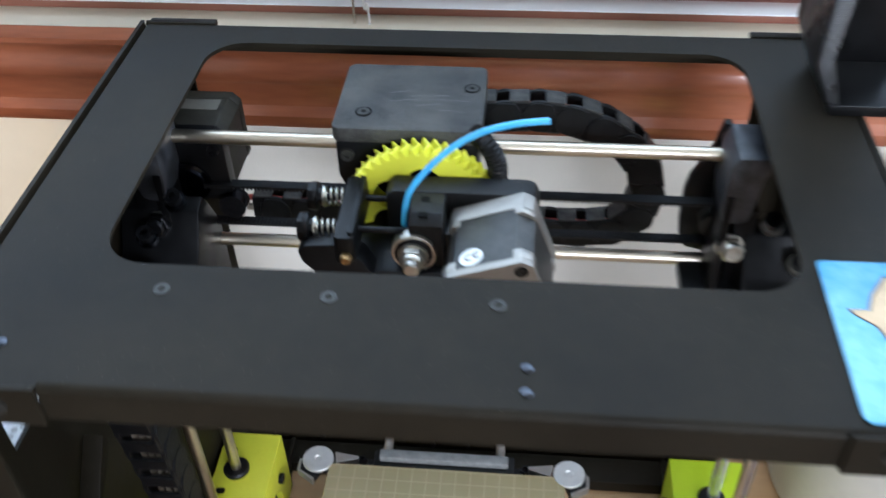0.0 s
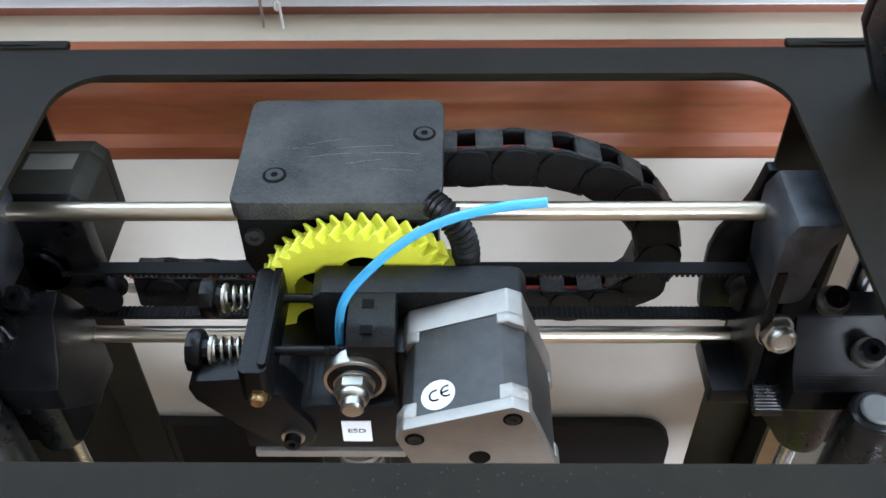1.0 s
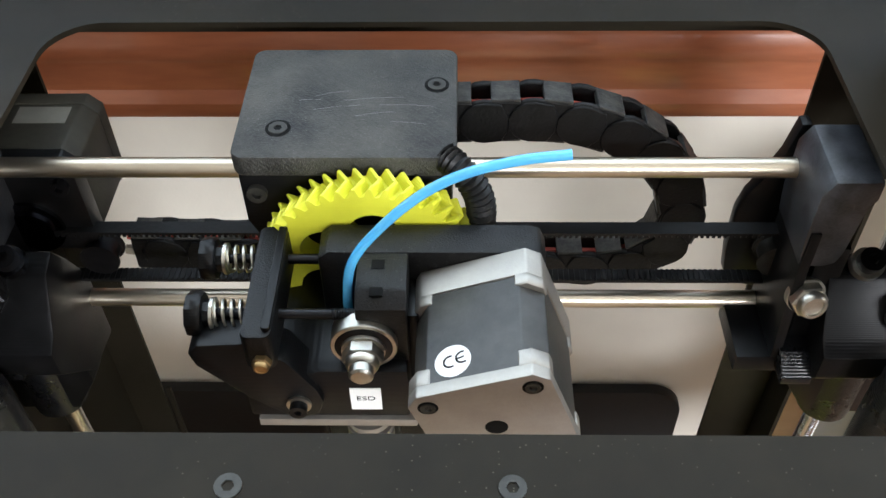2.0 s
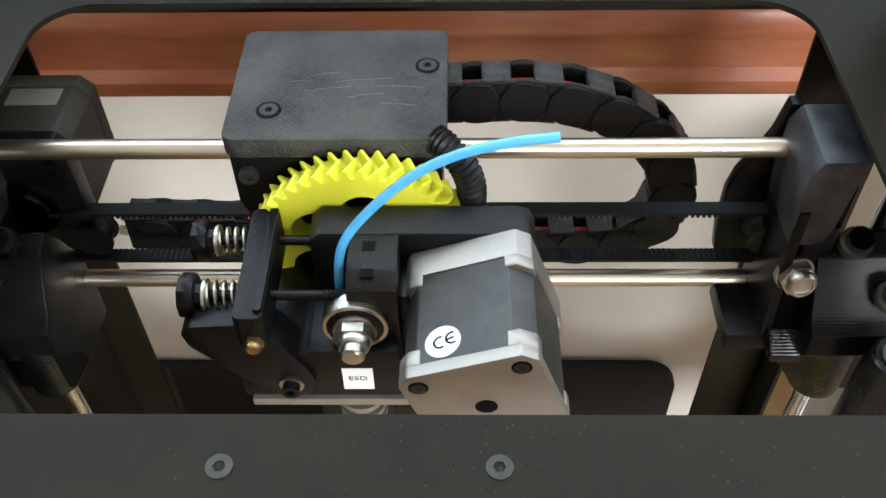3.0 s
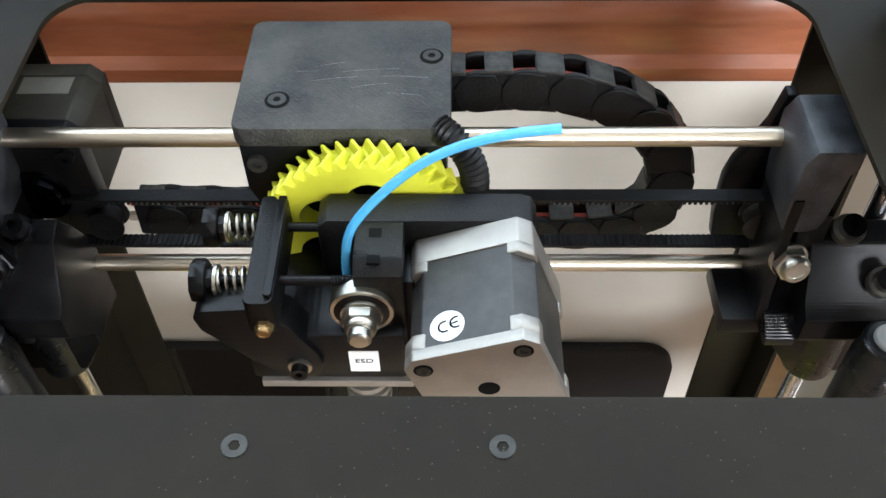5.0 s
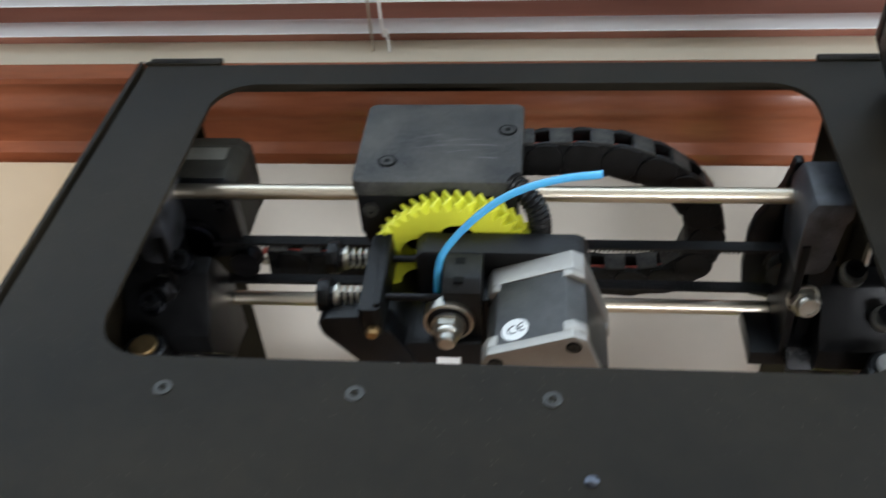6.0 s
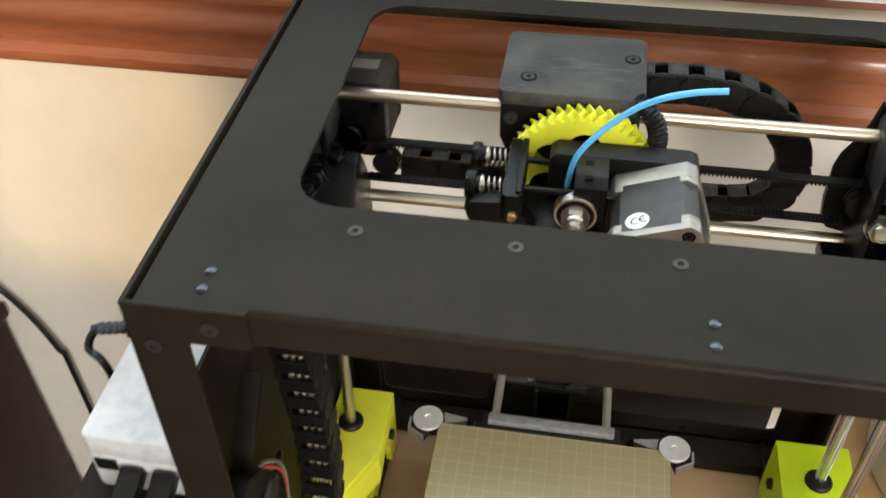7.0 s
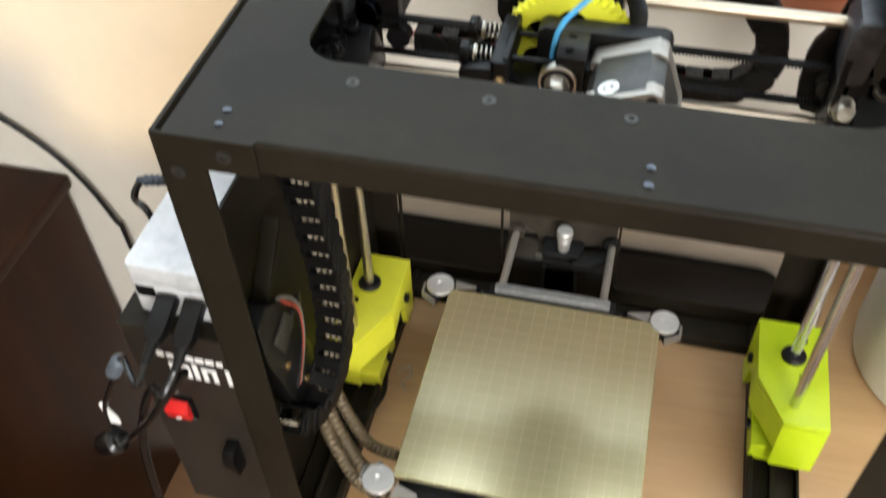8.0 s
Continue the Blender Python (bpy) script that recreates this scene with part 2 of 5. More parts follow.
# ---------------------------------------------------------------- mesh helpers
def merge(bm, other):
    me = bpy.data.meshes.new("t")
    other.to_mesh(me)
    other.free()
    bm.from_mesh(me)
    bpy.data.meshes.remove(me)
    return bm


def soften(bm, width, segments=2):
    edges = [e for e in bm.edges if len(e.link_faces) == 2 and e.calc_face_angle(0) > 0.5]
    bmesh.ops.bevel(bm, geom=edges, offset=width, segments=segments, affect="EDGES", profile=0.6, clamp_overlap=True)
    return bm


def box(lo, hi, bevel=0.0, m=None, seg=2):
    bm = bmesh.new()
    bmesh.ops.create_cube(bm, size=1.0)
    c, s = [(a + b) / 2 for a, b in zip(lo, hi)], [abs(b - a) for a, b in zip(lo, hi)]
    for v in bm.verts:
        v.co = Vector((v.co.x * s[0] + c[0], v.co.y * s[1] + c[1], v.co.z * s[2] + c[2]))
    if bevel:
        soften(bm, bevel, seg)
    if m:
        bm.transform(m)
    return bm


def cyl(p0, p1, r, r2=None, seg=24, bevel=0.0):
    p0, p1 = Vector(p0), Vector(p1)
    bm = bmesh.new()
    bmesh.ops.create_cone(bm, cap_ends=True, segments=seg, radius1=r, radius2=r if r2 is None else r2, depth=(p1 - p0).length)
    if bevel:
        soften(bm, bevel, 1)
    bm.transform(Matrix.Translation((p0 + p1) / 2) @ (p1 - p0).to_track_quat("Z", "Y").to_matrix().to_4x4())
    return bm


def lathe(profile, p0, axis, seg=28):
    """A turned shape: (radius, distance) pairs along the axis from p0."""
    bm = bmesh.new()
    rings = []
    for r, d in profile:
        rings.append([bm.verts.new((max(r, 1e-5) * math.cos(2 * math.pi * i / seg), max(r, 1e-5) * math.sin(2 * math.pi * i / seg), d)) for i in range(seg)])
    for a, b in zip(rings, rings[1:]):
        for i in range(seg):
            bm.faces.new((a[i], a[(i + 1) % seg], b[(i + 1) % seg], b[i]))
    bm.faces.new(rings[0][::-1])
    bm.faces.new(rings[-1])
    bm.transform(Matrix.Translation(p0) @ Vector(axis).to_track_quat("Z", "Y").to_matrix().to_4x4())
    bmesh.ops.recalc_face_normals(bm, faces=bm.faces)
    return bm


def prism(pts, axis, a, b, bevel=0.0, seg=2):
    """A polygon pushed along an axis: pts are (y, z) for x, (x, z) for y, (x, y) for z."""
    put = {"x": lambda p, d: (d, p[0], p[1]), "y": lambda p, d: (p[0], d, p[1]), "z": lambda p, d: (p[0], p[1], d)}[axis]
    bm = bmesh.new()
    lo, hi = [bm.verts.new(put(p, a)) for p in pts], [bm.verts.new(put(p, b)) for p in pts]
    bm.faces.new(lo[::-1])
    bm.faces.new(hi)
    for i in range(len(pts)):
        k = (i + 1) % len(pts)
        bm.faces.new((lo[i], lo[k], hi[k], hi[i]))
    bmesh.ops.recalc_face_normals(bm, faces=bm.faces)
    if bevel:
        soften(bm, bevel, seg)
    return bm


def rounded(x0, y0, x1, y1, r, n=8):
    out = []
    for cx, cy, a0 in ((x1 - r, y1 - r, 0), (x0 + r, y1 - r, 90), (x0 + r, y0 + r, 180), (x1 - r, y0 + r, 270)):
        for i in range(n + 1):
            a = radians(a0 + 90 * i / n)
            out.append((cx + r * math.cos(a), cy + r * math.sin(a)))
    return out


def holed(outer, holes, axis, a, b):
    """A plate with holes, pushed along an axis from a to b."""
    put = {"x": lambda p, d: (d, p[0], p[1]), "y": lambda p, d: (p[0], d, p[1]), "z": lambda p, d: (p[0], p[1], d)}[axis]
    bm = bmesh.new()
    edges, walls = [], []
    for loop in (outer, *holes):
        vs = [bm.verts.new(put(p, a)) for p in loop]
        edges += [bm.edges.new((vs[i], vs[(i + 1) % len(vs)])) for i in range(len(vs))]
    bmesh.ops.triangle_fill(bm, use_beauty=True, use_dissolve=False, edges=edges)
    ext = bmesh.ops.extrude_face_region(bm, geom=bm.faces[:])
    shift = Vector(put((0, 0), b - a))
    for v in ext["geom"]:
        if isinstance(v, bmesh.types.BMVert):
            v.co += shift
    bmesh.ops.recalc_face_normals(bm, faces=bm.faces)
    return bm


def circle(cx, cy, r, n=20):
    return [(cx + r * math.cos(2 * math.pi * i / n), cy + r * math.sin(2 * math.pi * i / n)) for i in range(n)]


def smooth_path(pts, n=6):
    """Points on a soft curve through pts."""
    p = [Vector(q) for q in pts]
    p = [2 * p[0] - p[1]] + p + [2 * p[-1] - p[-2]]
    out = []
    for i in range(1, len(p) - 2):
        for k in range(n):
            t = k / n
            out.append(0.5 * (2 * p[i] + (p[i + 1] - p[i - 1]) * t + (2 * p[i - 1] - 5 * p[i] + 4 * p[i + 1] - p[i + 2]) * t * t + (3 * p[i] - p[i - 1] - 3 * p[i + 1] + p[i + 2]) * t ** 3))
    return out + [p[-2]]


def tube(pts, r, seg=10, ridge=0.0, every=2):
    """A tube along points; with ridge, every other ring is that much wider."""
    bm = bmesh.new()
    rings, up = [], Vector((0, 0, 1))
    for i, p in enumerate(pts):
        d = (pts[min(i + 1, len(pts) - 1)] - pts[max(i - 1, 0)]).normalized()
        if abs(d.dot(up)) > 0.95:
            up = Vector((1, 0, 0)) if abs(d.x) < 0.9 else Vector((0, 1, 0))
        s = d.cross(up).normalized()
        u = s.cross(d)
        up = u
        rr = r + (ridge if ridge and i % every == 0 else 0)
        rings.append([bm.verts.new(p + rr * (math.cos(2 * math.pi * k / seg) * s + math.sin(2 * math.pi * k / seg) * u)) for k in range(seg)])
    for a, b in zip(rings, rings[1:]):
        for k in range(seg):
            bm.faces.new((a[k], a[(k + 1) % seg], b[(k + 1) % seg], b[k]))
    bm.faces.new(rings[0][::-1])
    bm.faces.new(rings[-1])
    bmesh.ops.recalc_face_normals(bm, faces=bm.faces)
    return bm


def spring(p0, p1, r, wire, turns):
    p0, p1 = Vector(p0), Vector(p1)
    m = Matrix.Translation(p0) @ (p1 - p0).to_track_quat("Z", "Y").to_matrix().to_4x4()
    n, length = turns * 12, (p1 - p0).length
    return tube([m @ Vector((r * math.cos(i * math.pi / 6), r * math.sin(i * math.pi / 6), length * i / n)) for i in range(n + 1)], wire, 6)


def several(*bms):
    out = bms[0]
    for b in bms[1:]:
        merge(out, b)
    return out


def mesh_of(name, bm, mat, sharp=35):
    me = bpy.data.meshes.new(name)
    bm.to_mesh(me)
    bm.free()
    me.materials.append(mat)
    me.polygons.foreach_set("use_smooth", [True] * len(me.polygons))
    me.set_sharp_from_angle(angle=radians(sharp))
    return me


def part(name, bm, mat, parent, label="", sharp=35):
    ob = new(name, mesh_of(name, bm, mat, sharp))
    ob.parent = parent
    return tagged(ob, label)


def again(ob, parent, m):
    """The same part once more, on the same mesh."""
    o = new(ob.name.split(".")[0], ob.data)
    o.parent, o.matrix_basis = parent, m
    return o


def thing(name, at, label, category, group=""):
    ob = new(name)
    ob.location = at
    ob.empty_display_size = 0.01
    bpy.context.view_layer.update()
    return tagged(ob, label, category, group)


def lone(name, bm, mat, label, category, group="", kind=""):
    return tagged(new(name, mesh_of(name, bm, mat)), label, category, group, kind)


def base(ob):
    """Parts are built in world places: undo the offset of the thing's empty."""
    inv = Matrix.Translation(-ob.location)
    for c in ob.children:
        c.matrix_parent_inverse = inv
    return ob


def setting(name, bm, mat, label=""):
    return tagged(new(name, mesh_of(name, bm, mat)), label, kind="structure")


def socket_screw(parent, at, axis, r, h, mat, label="", sunk=False):
    """A cap screw whose head points along axis, with its hexagon socket."""
    a = Vector(axis).normalized()
    hexa = [(0.48 * r * math.cos(radians(60 * i)), 0.48 * r * math.sin(radians(60 * i))) for i in range(6)]
    bm = holed(circle(0, 0, r, 20), [hexa], "z", 0.0 if sunk else h * 0.35, h)
    merge(bm, cyl((0, 0, 0), (0, 0, h * 0.45), r * 0.99, seg=20))
    bm.transform(Matrix.Translation(at) @ a.to_track_quat("Z", "Y").to_matrix().to_4x4())
    return part("screw", bm, mat, parent, label)


def hex_nut(r, h, p0, axis):
    """A lock nut: a hexagon with chamfered corners under a round collar."""
    bm = lathe([(r * 0.55, 0), (r * 0.90, 0), (r, h * 0.08), (r, h * 0.56), (r * 0.88, h * 0.64), (r * 0.6, h * 0.64)], p0, axis, 6)
    return merge(bm, lathe([(r * 0.80, h * 0.60), (r * 0.80, h * 0.80), (r * 0.74, h * 0.93), (r * 0.64, h), (r * 0.52, h), (r * 0.48, h * 0.9), (r * 0.1, h * 0.88)], p0, axis, 28))


# ---------------------------------------------------------------- the room
H = 0.385
WALL = 0.415
setting("floor", box((-2.4, -2.8, -0.80), (2.4, 0.50, -0.75)), FLOOR)
setting("ceiling", box((-2.4, -2.8, 1.95), (2.4, 0.50, 2.00)), CEIL)
# back wall: below the sill, at both ends and above the window
setting("wall_north", several(box((-2.3, WALL, -0.75), (2.3, 0.47, 0.300)), box((-2.3, WALL, 0.300), (-1.3, 0.46, 1.95)),
                              box((1.5, WALL, 0.300), (2.3, 0.46, 1.95)), box((-1.3, WALL, 1.45), (1.5, 0.46, 1.95))), PAINT, "cream painted wall below the window")
setting("wall_west", box((-2.4, -2.7, -0.75), (-2.3, 0.46, 1.95)), PAINT)
# east wall, unseen, with an added opening at the right fill lamp
setting("wall_east", several(box((2.3, -2.7, -0.75), (2.4, -1.4, 1.95)), box((2.3, 0.2, -0.75), (2.4, 0.46, 1.95)),
                             box((2.3, -1.4, -0.75), (2.4, 0.2, 0.5)), box((2.3, -1.4, 1.6), (2.4, 0.2, 1.95))), PAINT)
# south wall, out of view; its stepped opening is cut to shape the sun patch
SX0, SX1, SX2, SZ0, SZ1, SZ2 = -1.10, 0.03, -0.26, 1.53, 1.76, 1.40
setting("wall_south", several(box((-2.4, -2.8, -0.75), (2.4, -2.7, SZ2)), box((-2.4, -2.8, SZ1), (2.4, -2.7, 1.95)),
                              box((-2.4, -2.8, SZ0), (SX0, -2.7, SZ1)), box((-2.4, -2.8, SZ2), (SX2, -2.7, SZ0)), box((SX1, -2.8, SZ2), (2.4, -2.7, SZ1))), PAINT)

# added out of view: closed pale panel and rim behind the south fill lamp
w2 = new("fill_lamp_backing")
tagged(w2, "added unseen panel with a pale frame behind the fill lamp", kind="structure")
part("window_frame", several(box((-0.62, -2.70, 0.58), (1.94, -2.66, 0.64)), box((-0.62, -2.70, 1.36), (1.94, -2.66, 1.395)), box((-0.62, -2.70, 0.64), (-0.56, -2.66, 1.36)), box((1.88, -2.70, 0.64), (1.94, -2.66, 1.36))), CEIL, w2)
part("pane", box((-0.56, -2.699, 0.64), (1.88, -2.690, 1.36)), SLAT, w2, "white closed panel behind the fill lamp")

# moulded rail under the window: a profile of beads and hollows
prof = [(0.4148, 0.258), (0.345, 0.258), (0.343, 0.262), (0.343, 0.268), (0.346, 0.272), (0.3475, 0.274), (0.3475, 0.290), (0.346, 0.293), (0.344, 0.297),
        (0.344, 0.304), (0.346, 0.308), (0.347, 0.312), (0.346, 0.317), (0.343, 0.321), (0.343, 0.325), (0.360, 0.325), (0.360, 0.300), (0.4148, 0.300)]
setting("trim", prism(prof, "x", -2.3, 2.3), TRIM, "red-brown varnished wooden moulding under the window")
setting("window_sill", box((-1.3, 0.3605, 0.3002), (1.5, 0.424, 0.325)), SILL, "cream painted window sill")
w = new("window_1")
tagged(w, "window with wooden frame behind white blinds", kind="structure")
part("window_frame", several(box((-1.3, 0.425, 0.325), (1.5, 0.455, 0.42)), box((-1.3, 0.425, 1.39), (1.5, 0.455, 1.45)), box((-1.3, 0.425, 0.42), (-1.22, 0.455, 1.39)),
                             box((1.42, 0.425, 0.42), (1.5, 0.455, 1.39))), FRAMEWOOD, w, "reddish wooden frame")
part("bottom_rail", box((-1.3, 0.3862, 0.3252), (1.5, 0.4246, 0.3325), 0.0006), FRAMEWOOD, w, "reddish wooden rail on the sill")
pane = part("pane", box((-1.22, 0.438, 0.42), (1.42, 0.442, 1.39)), GLASS, w)
pane.visible_shadow = False

blind = thing("window_blind", (0.1, 0.385, 0.325), "white slatted blind hanging over the sill", "blind")
curve = [(-0.0105 + 0.021 * i / 5, 0.0022 * (1 - ((i - 2.5) / 2.5) ** 2)) for i in range(6)]
slat_pts = [(a, b + 0.0006) for a, b in curve] + [(a, b) for a, b in reversed(curve)]
slat_mesh = None
for k in range(50):
    z = 0.336 + 0.021 * k
    if slat_mesh is None:
        ob = part("slat", prism(slat_pts, "x", -1.25, 1.45), SLAT, blind)
        slat_mesh = ob
    else:
        ob = again(slat_mesh, blind, Matrix())
    ob.matrix_basis = Matrix.Translation((0, 0.385, z)) @ Matrix.Rotation(radians(-4), 4, "X")
part("lift_cord", tube(smooth_path([(-0.083, 0.371, 0.60), (-0.083, 0.371, 0.36), (-0.080, 0.370, 0.342), (-0.079, 0.369, 0.327)]), 0.0009, 6), WHITE, blind, "thin white cord")
part("ladder_cord", tube(smooth_path([(-0.090, 0.372, 0.60), (-0.090, 0.372, 0.326)]), 0.0008, 6), WIRE, blind)
base(blind)

# table with one corner cut back, and the cabinet beside it
tab = thing("table", (0.0, 0.1, -0.75), "light oak table top under the machine", "table")
part("tabletop", prism([(-0.187, -0.10), (0.10, -0.10), (0.255, 0.168), (0.75, 0.168), (0.75, 0.38), (0.23, 0.38), (0.20, 0.264), (-0.187, 0.264)], "z", -0.026, 0.0, 0.002), TABLE, tab)
for x, y in ((-0.165, -0.06), (0.07, -0.06), (-0.165, 0.235), (0.6, 0.33)):
    part("leg", box((x - 0.02, y - 0.02, -0.75), (x + 0.02, y + 0.02, -0.026), 0.002), TABLE, tab)
base(tab)
cab = thing("cabinet", (-0.9, 0.0, -0.75), "dark brown varnished wooden cabinet beside the table", "cabinet")
part("body", box((-1.25, -0.35, -0.75), (-0.636, 0.405, -0.122), 0.002), DARKWOOD, cab)
part("top", box((-1.27, -0.37, -0.122), (-0.629, 0.410, -0.104), 0.003), DARKWOOD, cab)
base(cab)
lone("black_board", prism(rounded(-0.30, -0.75, 0.198, -0.080, 0.030), "y", 0.402, 0.412, 0.001), MAT_DARK, "dark grey board leaning on the wall behind the table", "board")
lone("storage_drum", lathe([(0.080, 0), (0.086, 0.004), (0.088, 0.02), (0.088, 0.20), (0.090, 0.202), (0.090, 0.215), (0.084, 0.218)], (0.318, 0.262, 0.0), (0, 0, 1), 48), GREYCAN,
     "warm white cylindrical drum standing on the table", "drum")

# ---------------------------------------------------------------- the frame of the machine
fr = thing("printer_frame", (0.0, 0.13, 0.0), "black powder-coated sheet steel frame of a desktop 3D printer", "3d printer")
OPEN = rounded(-0.140, 0.065, 0.137, 0.239, 0.020)
top = part("top_plate", several(holed([(-0.182, 0.0030), (0.182, 0.0030), (0.182, 0.257), (-0.182, 0.257)], [OPEN], "z", H - 0.0022, H),
                                prism([(0.0030 - 0.0030 * math.sin(radians(a)), H - 0.0030 + 0.0030 * math.cos(radians(a))) for a in range(0, 91, 15)] + [(0.0022, H - 0.0030), (0.0030, H - 0.0022)], "x", -0.137, 0.182),
                                box((-0.182, 0.0004, H - 0.0022), (-0.1371, 0.0030, H)),
                                box((-0.137, 0.0000, 0.3680), (0.182, 0.0022, H - 0.0029)), box((-0.150, 0.2550, 0.3705), (0.145, 0.2568, H - 0.0012))), POWDER, fr, "wide flat top plate with a large rounded opening")
SIDE = [(-0.002, 0.0), (0.259, 0.0), (0.259, H + 0.001), (-0.002, H + 0.001)]
part("side_panel", several(holed(SIDE, [[(0.030, 0.336), (0.030, 0.303), (0.062, 0.303)]], "x", -0.1866, -0.1846)), POWDER, fr)
part("side_panel", several(holed(SIDE, [rounded(0.03, 0.012, 0.235, 0.345, 0.010, 5)], "x", 0.1825, 0.1845)), POWDER, fr)
for s in (-1, 1):
    x0, x1 = sorted((s * 0.1825, s * 0.163))
    xa, xb = sorted((s * 0.1835, s * 0.137))
    x0, x1 = (x0 - 0.002, x1) if s < 0 else (x0, x1)
    xa, xb = (xa - 0.002, xb) if s < 0 else (xa, xb)
    part("front_post", several(box((x0, -0.0020, 0.0), (x1, -0.0002, 0.372)), box((xa, -0.0022, 0.3665), (xb, 0.0000, H + 0.001), 0.0004, seg=1)), POWDER, fr)
    part("rear_post", several(box((x0 - (0.010 if s > 0 else 0), 0.2572, 0.0), (x1 + (0.0 if s > 0 else 0), 0.259, 0.372)),
                              box((min(s * 0.1835, s * 0.156), 0.2570, 0.3625), (max(s * 0.1835, s * 0.156), 0.2595, H + 0.001), 0.0004, seg=1)), POWDER, fr)
    part("tab", box((min(s * 0.1815, s * 0.144), 0.2572, H - 0.002), (max(s * 0.1815, s * 0.144), 0.2625, H + 0.001), 0.0008), POWDER, fr)
    rail = part("base_rail", several(box((min(s * 0.146, s * 0.1825), 0.0, 0.0), (max(s * 0.146, s * 0.1825), 0.256, 0.006), 0.001), box((min(s * 0.146, s * 0.150), 0.0, 0.006), (max(s * 0.146, s * 0.150), 0.256, 0.016), 0.001),
                             box((min(s * 0.163, s * 0.167), 0.0, 0.006), (max(s * 0.163, s * 0.167), 0.256, 0.012), 0.001)), POWDER, fr)
part("rear_bar", several(box((-0.1825, 0.234, 0.0), (0.1825, 0.2568, 0.012), 0.001)), POWDER, fr)
def notch(x0, x1, z0, r=0.007):
    """The rounded bottom of an opening, from its left to its right side."""
    return [(x0, 0.125)] + [(x0 + r - r * math.cos(radians(a)), z0 + r - r * math.sin(radians(a))) for a in range(0, 91, 18)] + [(x1 - r + r * math.sin(radians(a)), z0 + r - r * math.cos(radians(a))) for a in range(0, 91, 18)] + [(x1, 0.125)]


part("rear_panel", prism([(-0.1625, 0.0), (-0.1625, 0.125)] + notch(-0.1600, -0.0735, 0.022) + [(-0.0715, 0.125), (-0.0715, 0.034), (0.0245, 0.034), (0.0245, 0.125)] + notch(0.0265, 0.1560, 0.026) + [(0.1725, 0.125), (0.1725, 0.0)], "y", 0.2600, 0.2620), POWDER, fr, "low rear panel with two rounded openings")
for x, z in ((-0.125, 0.014), (-0.060, 0.014), (0.085, 0.016), (0.150, 0.016)):
    part("rivet", lathe([(0.0026, 0), (0.0022, 0.0010), (0.0003, 0.0013)], (x, 0.2601, z), (0, -1, 0), 14), BOLT, fr)
for x in (-0.108, -0.043, 0.021):
    socket_screw(fr, (x, 0.051 if x > -0.2 else 0, H - 0.0012), (0, 0, 1), 0.0032, 0.0016, DULL, "flush dull steel screw")
for x, y in ((-0.158, 0.020), (-0.158, 0.010), (0.0325, 0.021), (0.0325, 0.010)):
    part("stud", lathe([(0.0023, 0), (0.0023, 0.0005), (0.0017, 0.0010), (0.0004, 0.0012)], (x, y, H - 0.0001), (0, 0, 1), 16), STUD, fr, "small bright stud")
for x, z in ((-0.177, 0.364), (-0.152, 0.377), (0.177, 0.364), (0.152, 0.377)):
    socket_screw(fr, (x, -0.0019, z), (0, -1, 0), 0.0036, 0.0014, DULL, "flush dull steel screw")
base(fr)

# ---------------------------------------------------------------- rods and belt of the cross axis
ROD_Y, ROD_HI, ROD_LO, ROD_R = 0.1905, 0.3575, 0.2878, 0.0036
for z, label in ((ROD_HI, "polished steel guide rod over the carriage"), (ROD_LO, "polished steel guide rod under the carriage")):
    lone("guide_rod", cyl((-0.165, ROD_Y, z), (0.128, ROD_Y, z), ROD_R, seg=32, bevel=0.0004), STEEL, label, "rod", "rods of the cross axis")
belt = thing("timing_belt", (0.0, 0.19, 0.302), "black toothed rubber belt looped round two pulleys", "belt")
part("band", several(box((-0.148, 0.187, 0.3272), (0.126, 0.193, 0.3284)), box((-0.148, 0.187, 0.3012), (0.126, 0.193, 0.3024)),
                     tube([Vector((0.126 + 0.0130 * math.sin(radians(a)), 0.190, 0.3148 + 0.0130 * math.cos(radians(a)))) for a in range(0, 181, 15)], 0.0012, 6),
                     tube([Vector((-0.148 - 0.0130 * math.sin(radians(a)), 0.190, 0.3148 + 0.0130 * math.cos(radians(a)))) for a in range(0, 181, 15)], 0.0012, 6)), RUBBER, belt)
teeth = bmesh.new()
for i in range(128):
    x = -0.146 + i * 0.0021
    merge(teeth, box((x, 0.1872, 0.3258), (x + 0.0011, 0.1928, 0.3275)))
    merge(teeth, box((x, 0.1872, 0.3022), (x + 0.0011, 0.1928, 0.3030)))
tagged(part("teeth", teeth, RUBBER, belt), kind="stuff")
base(belt)


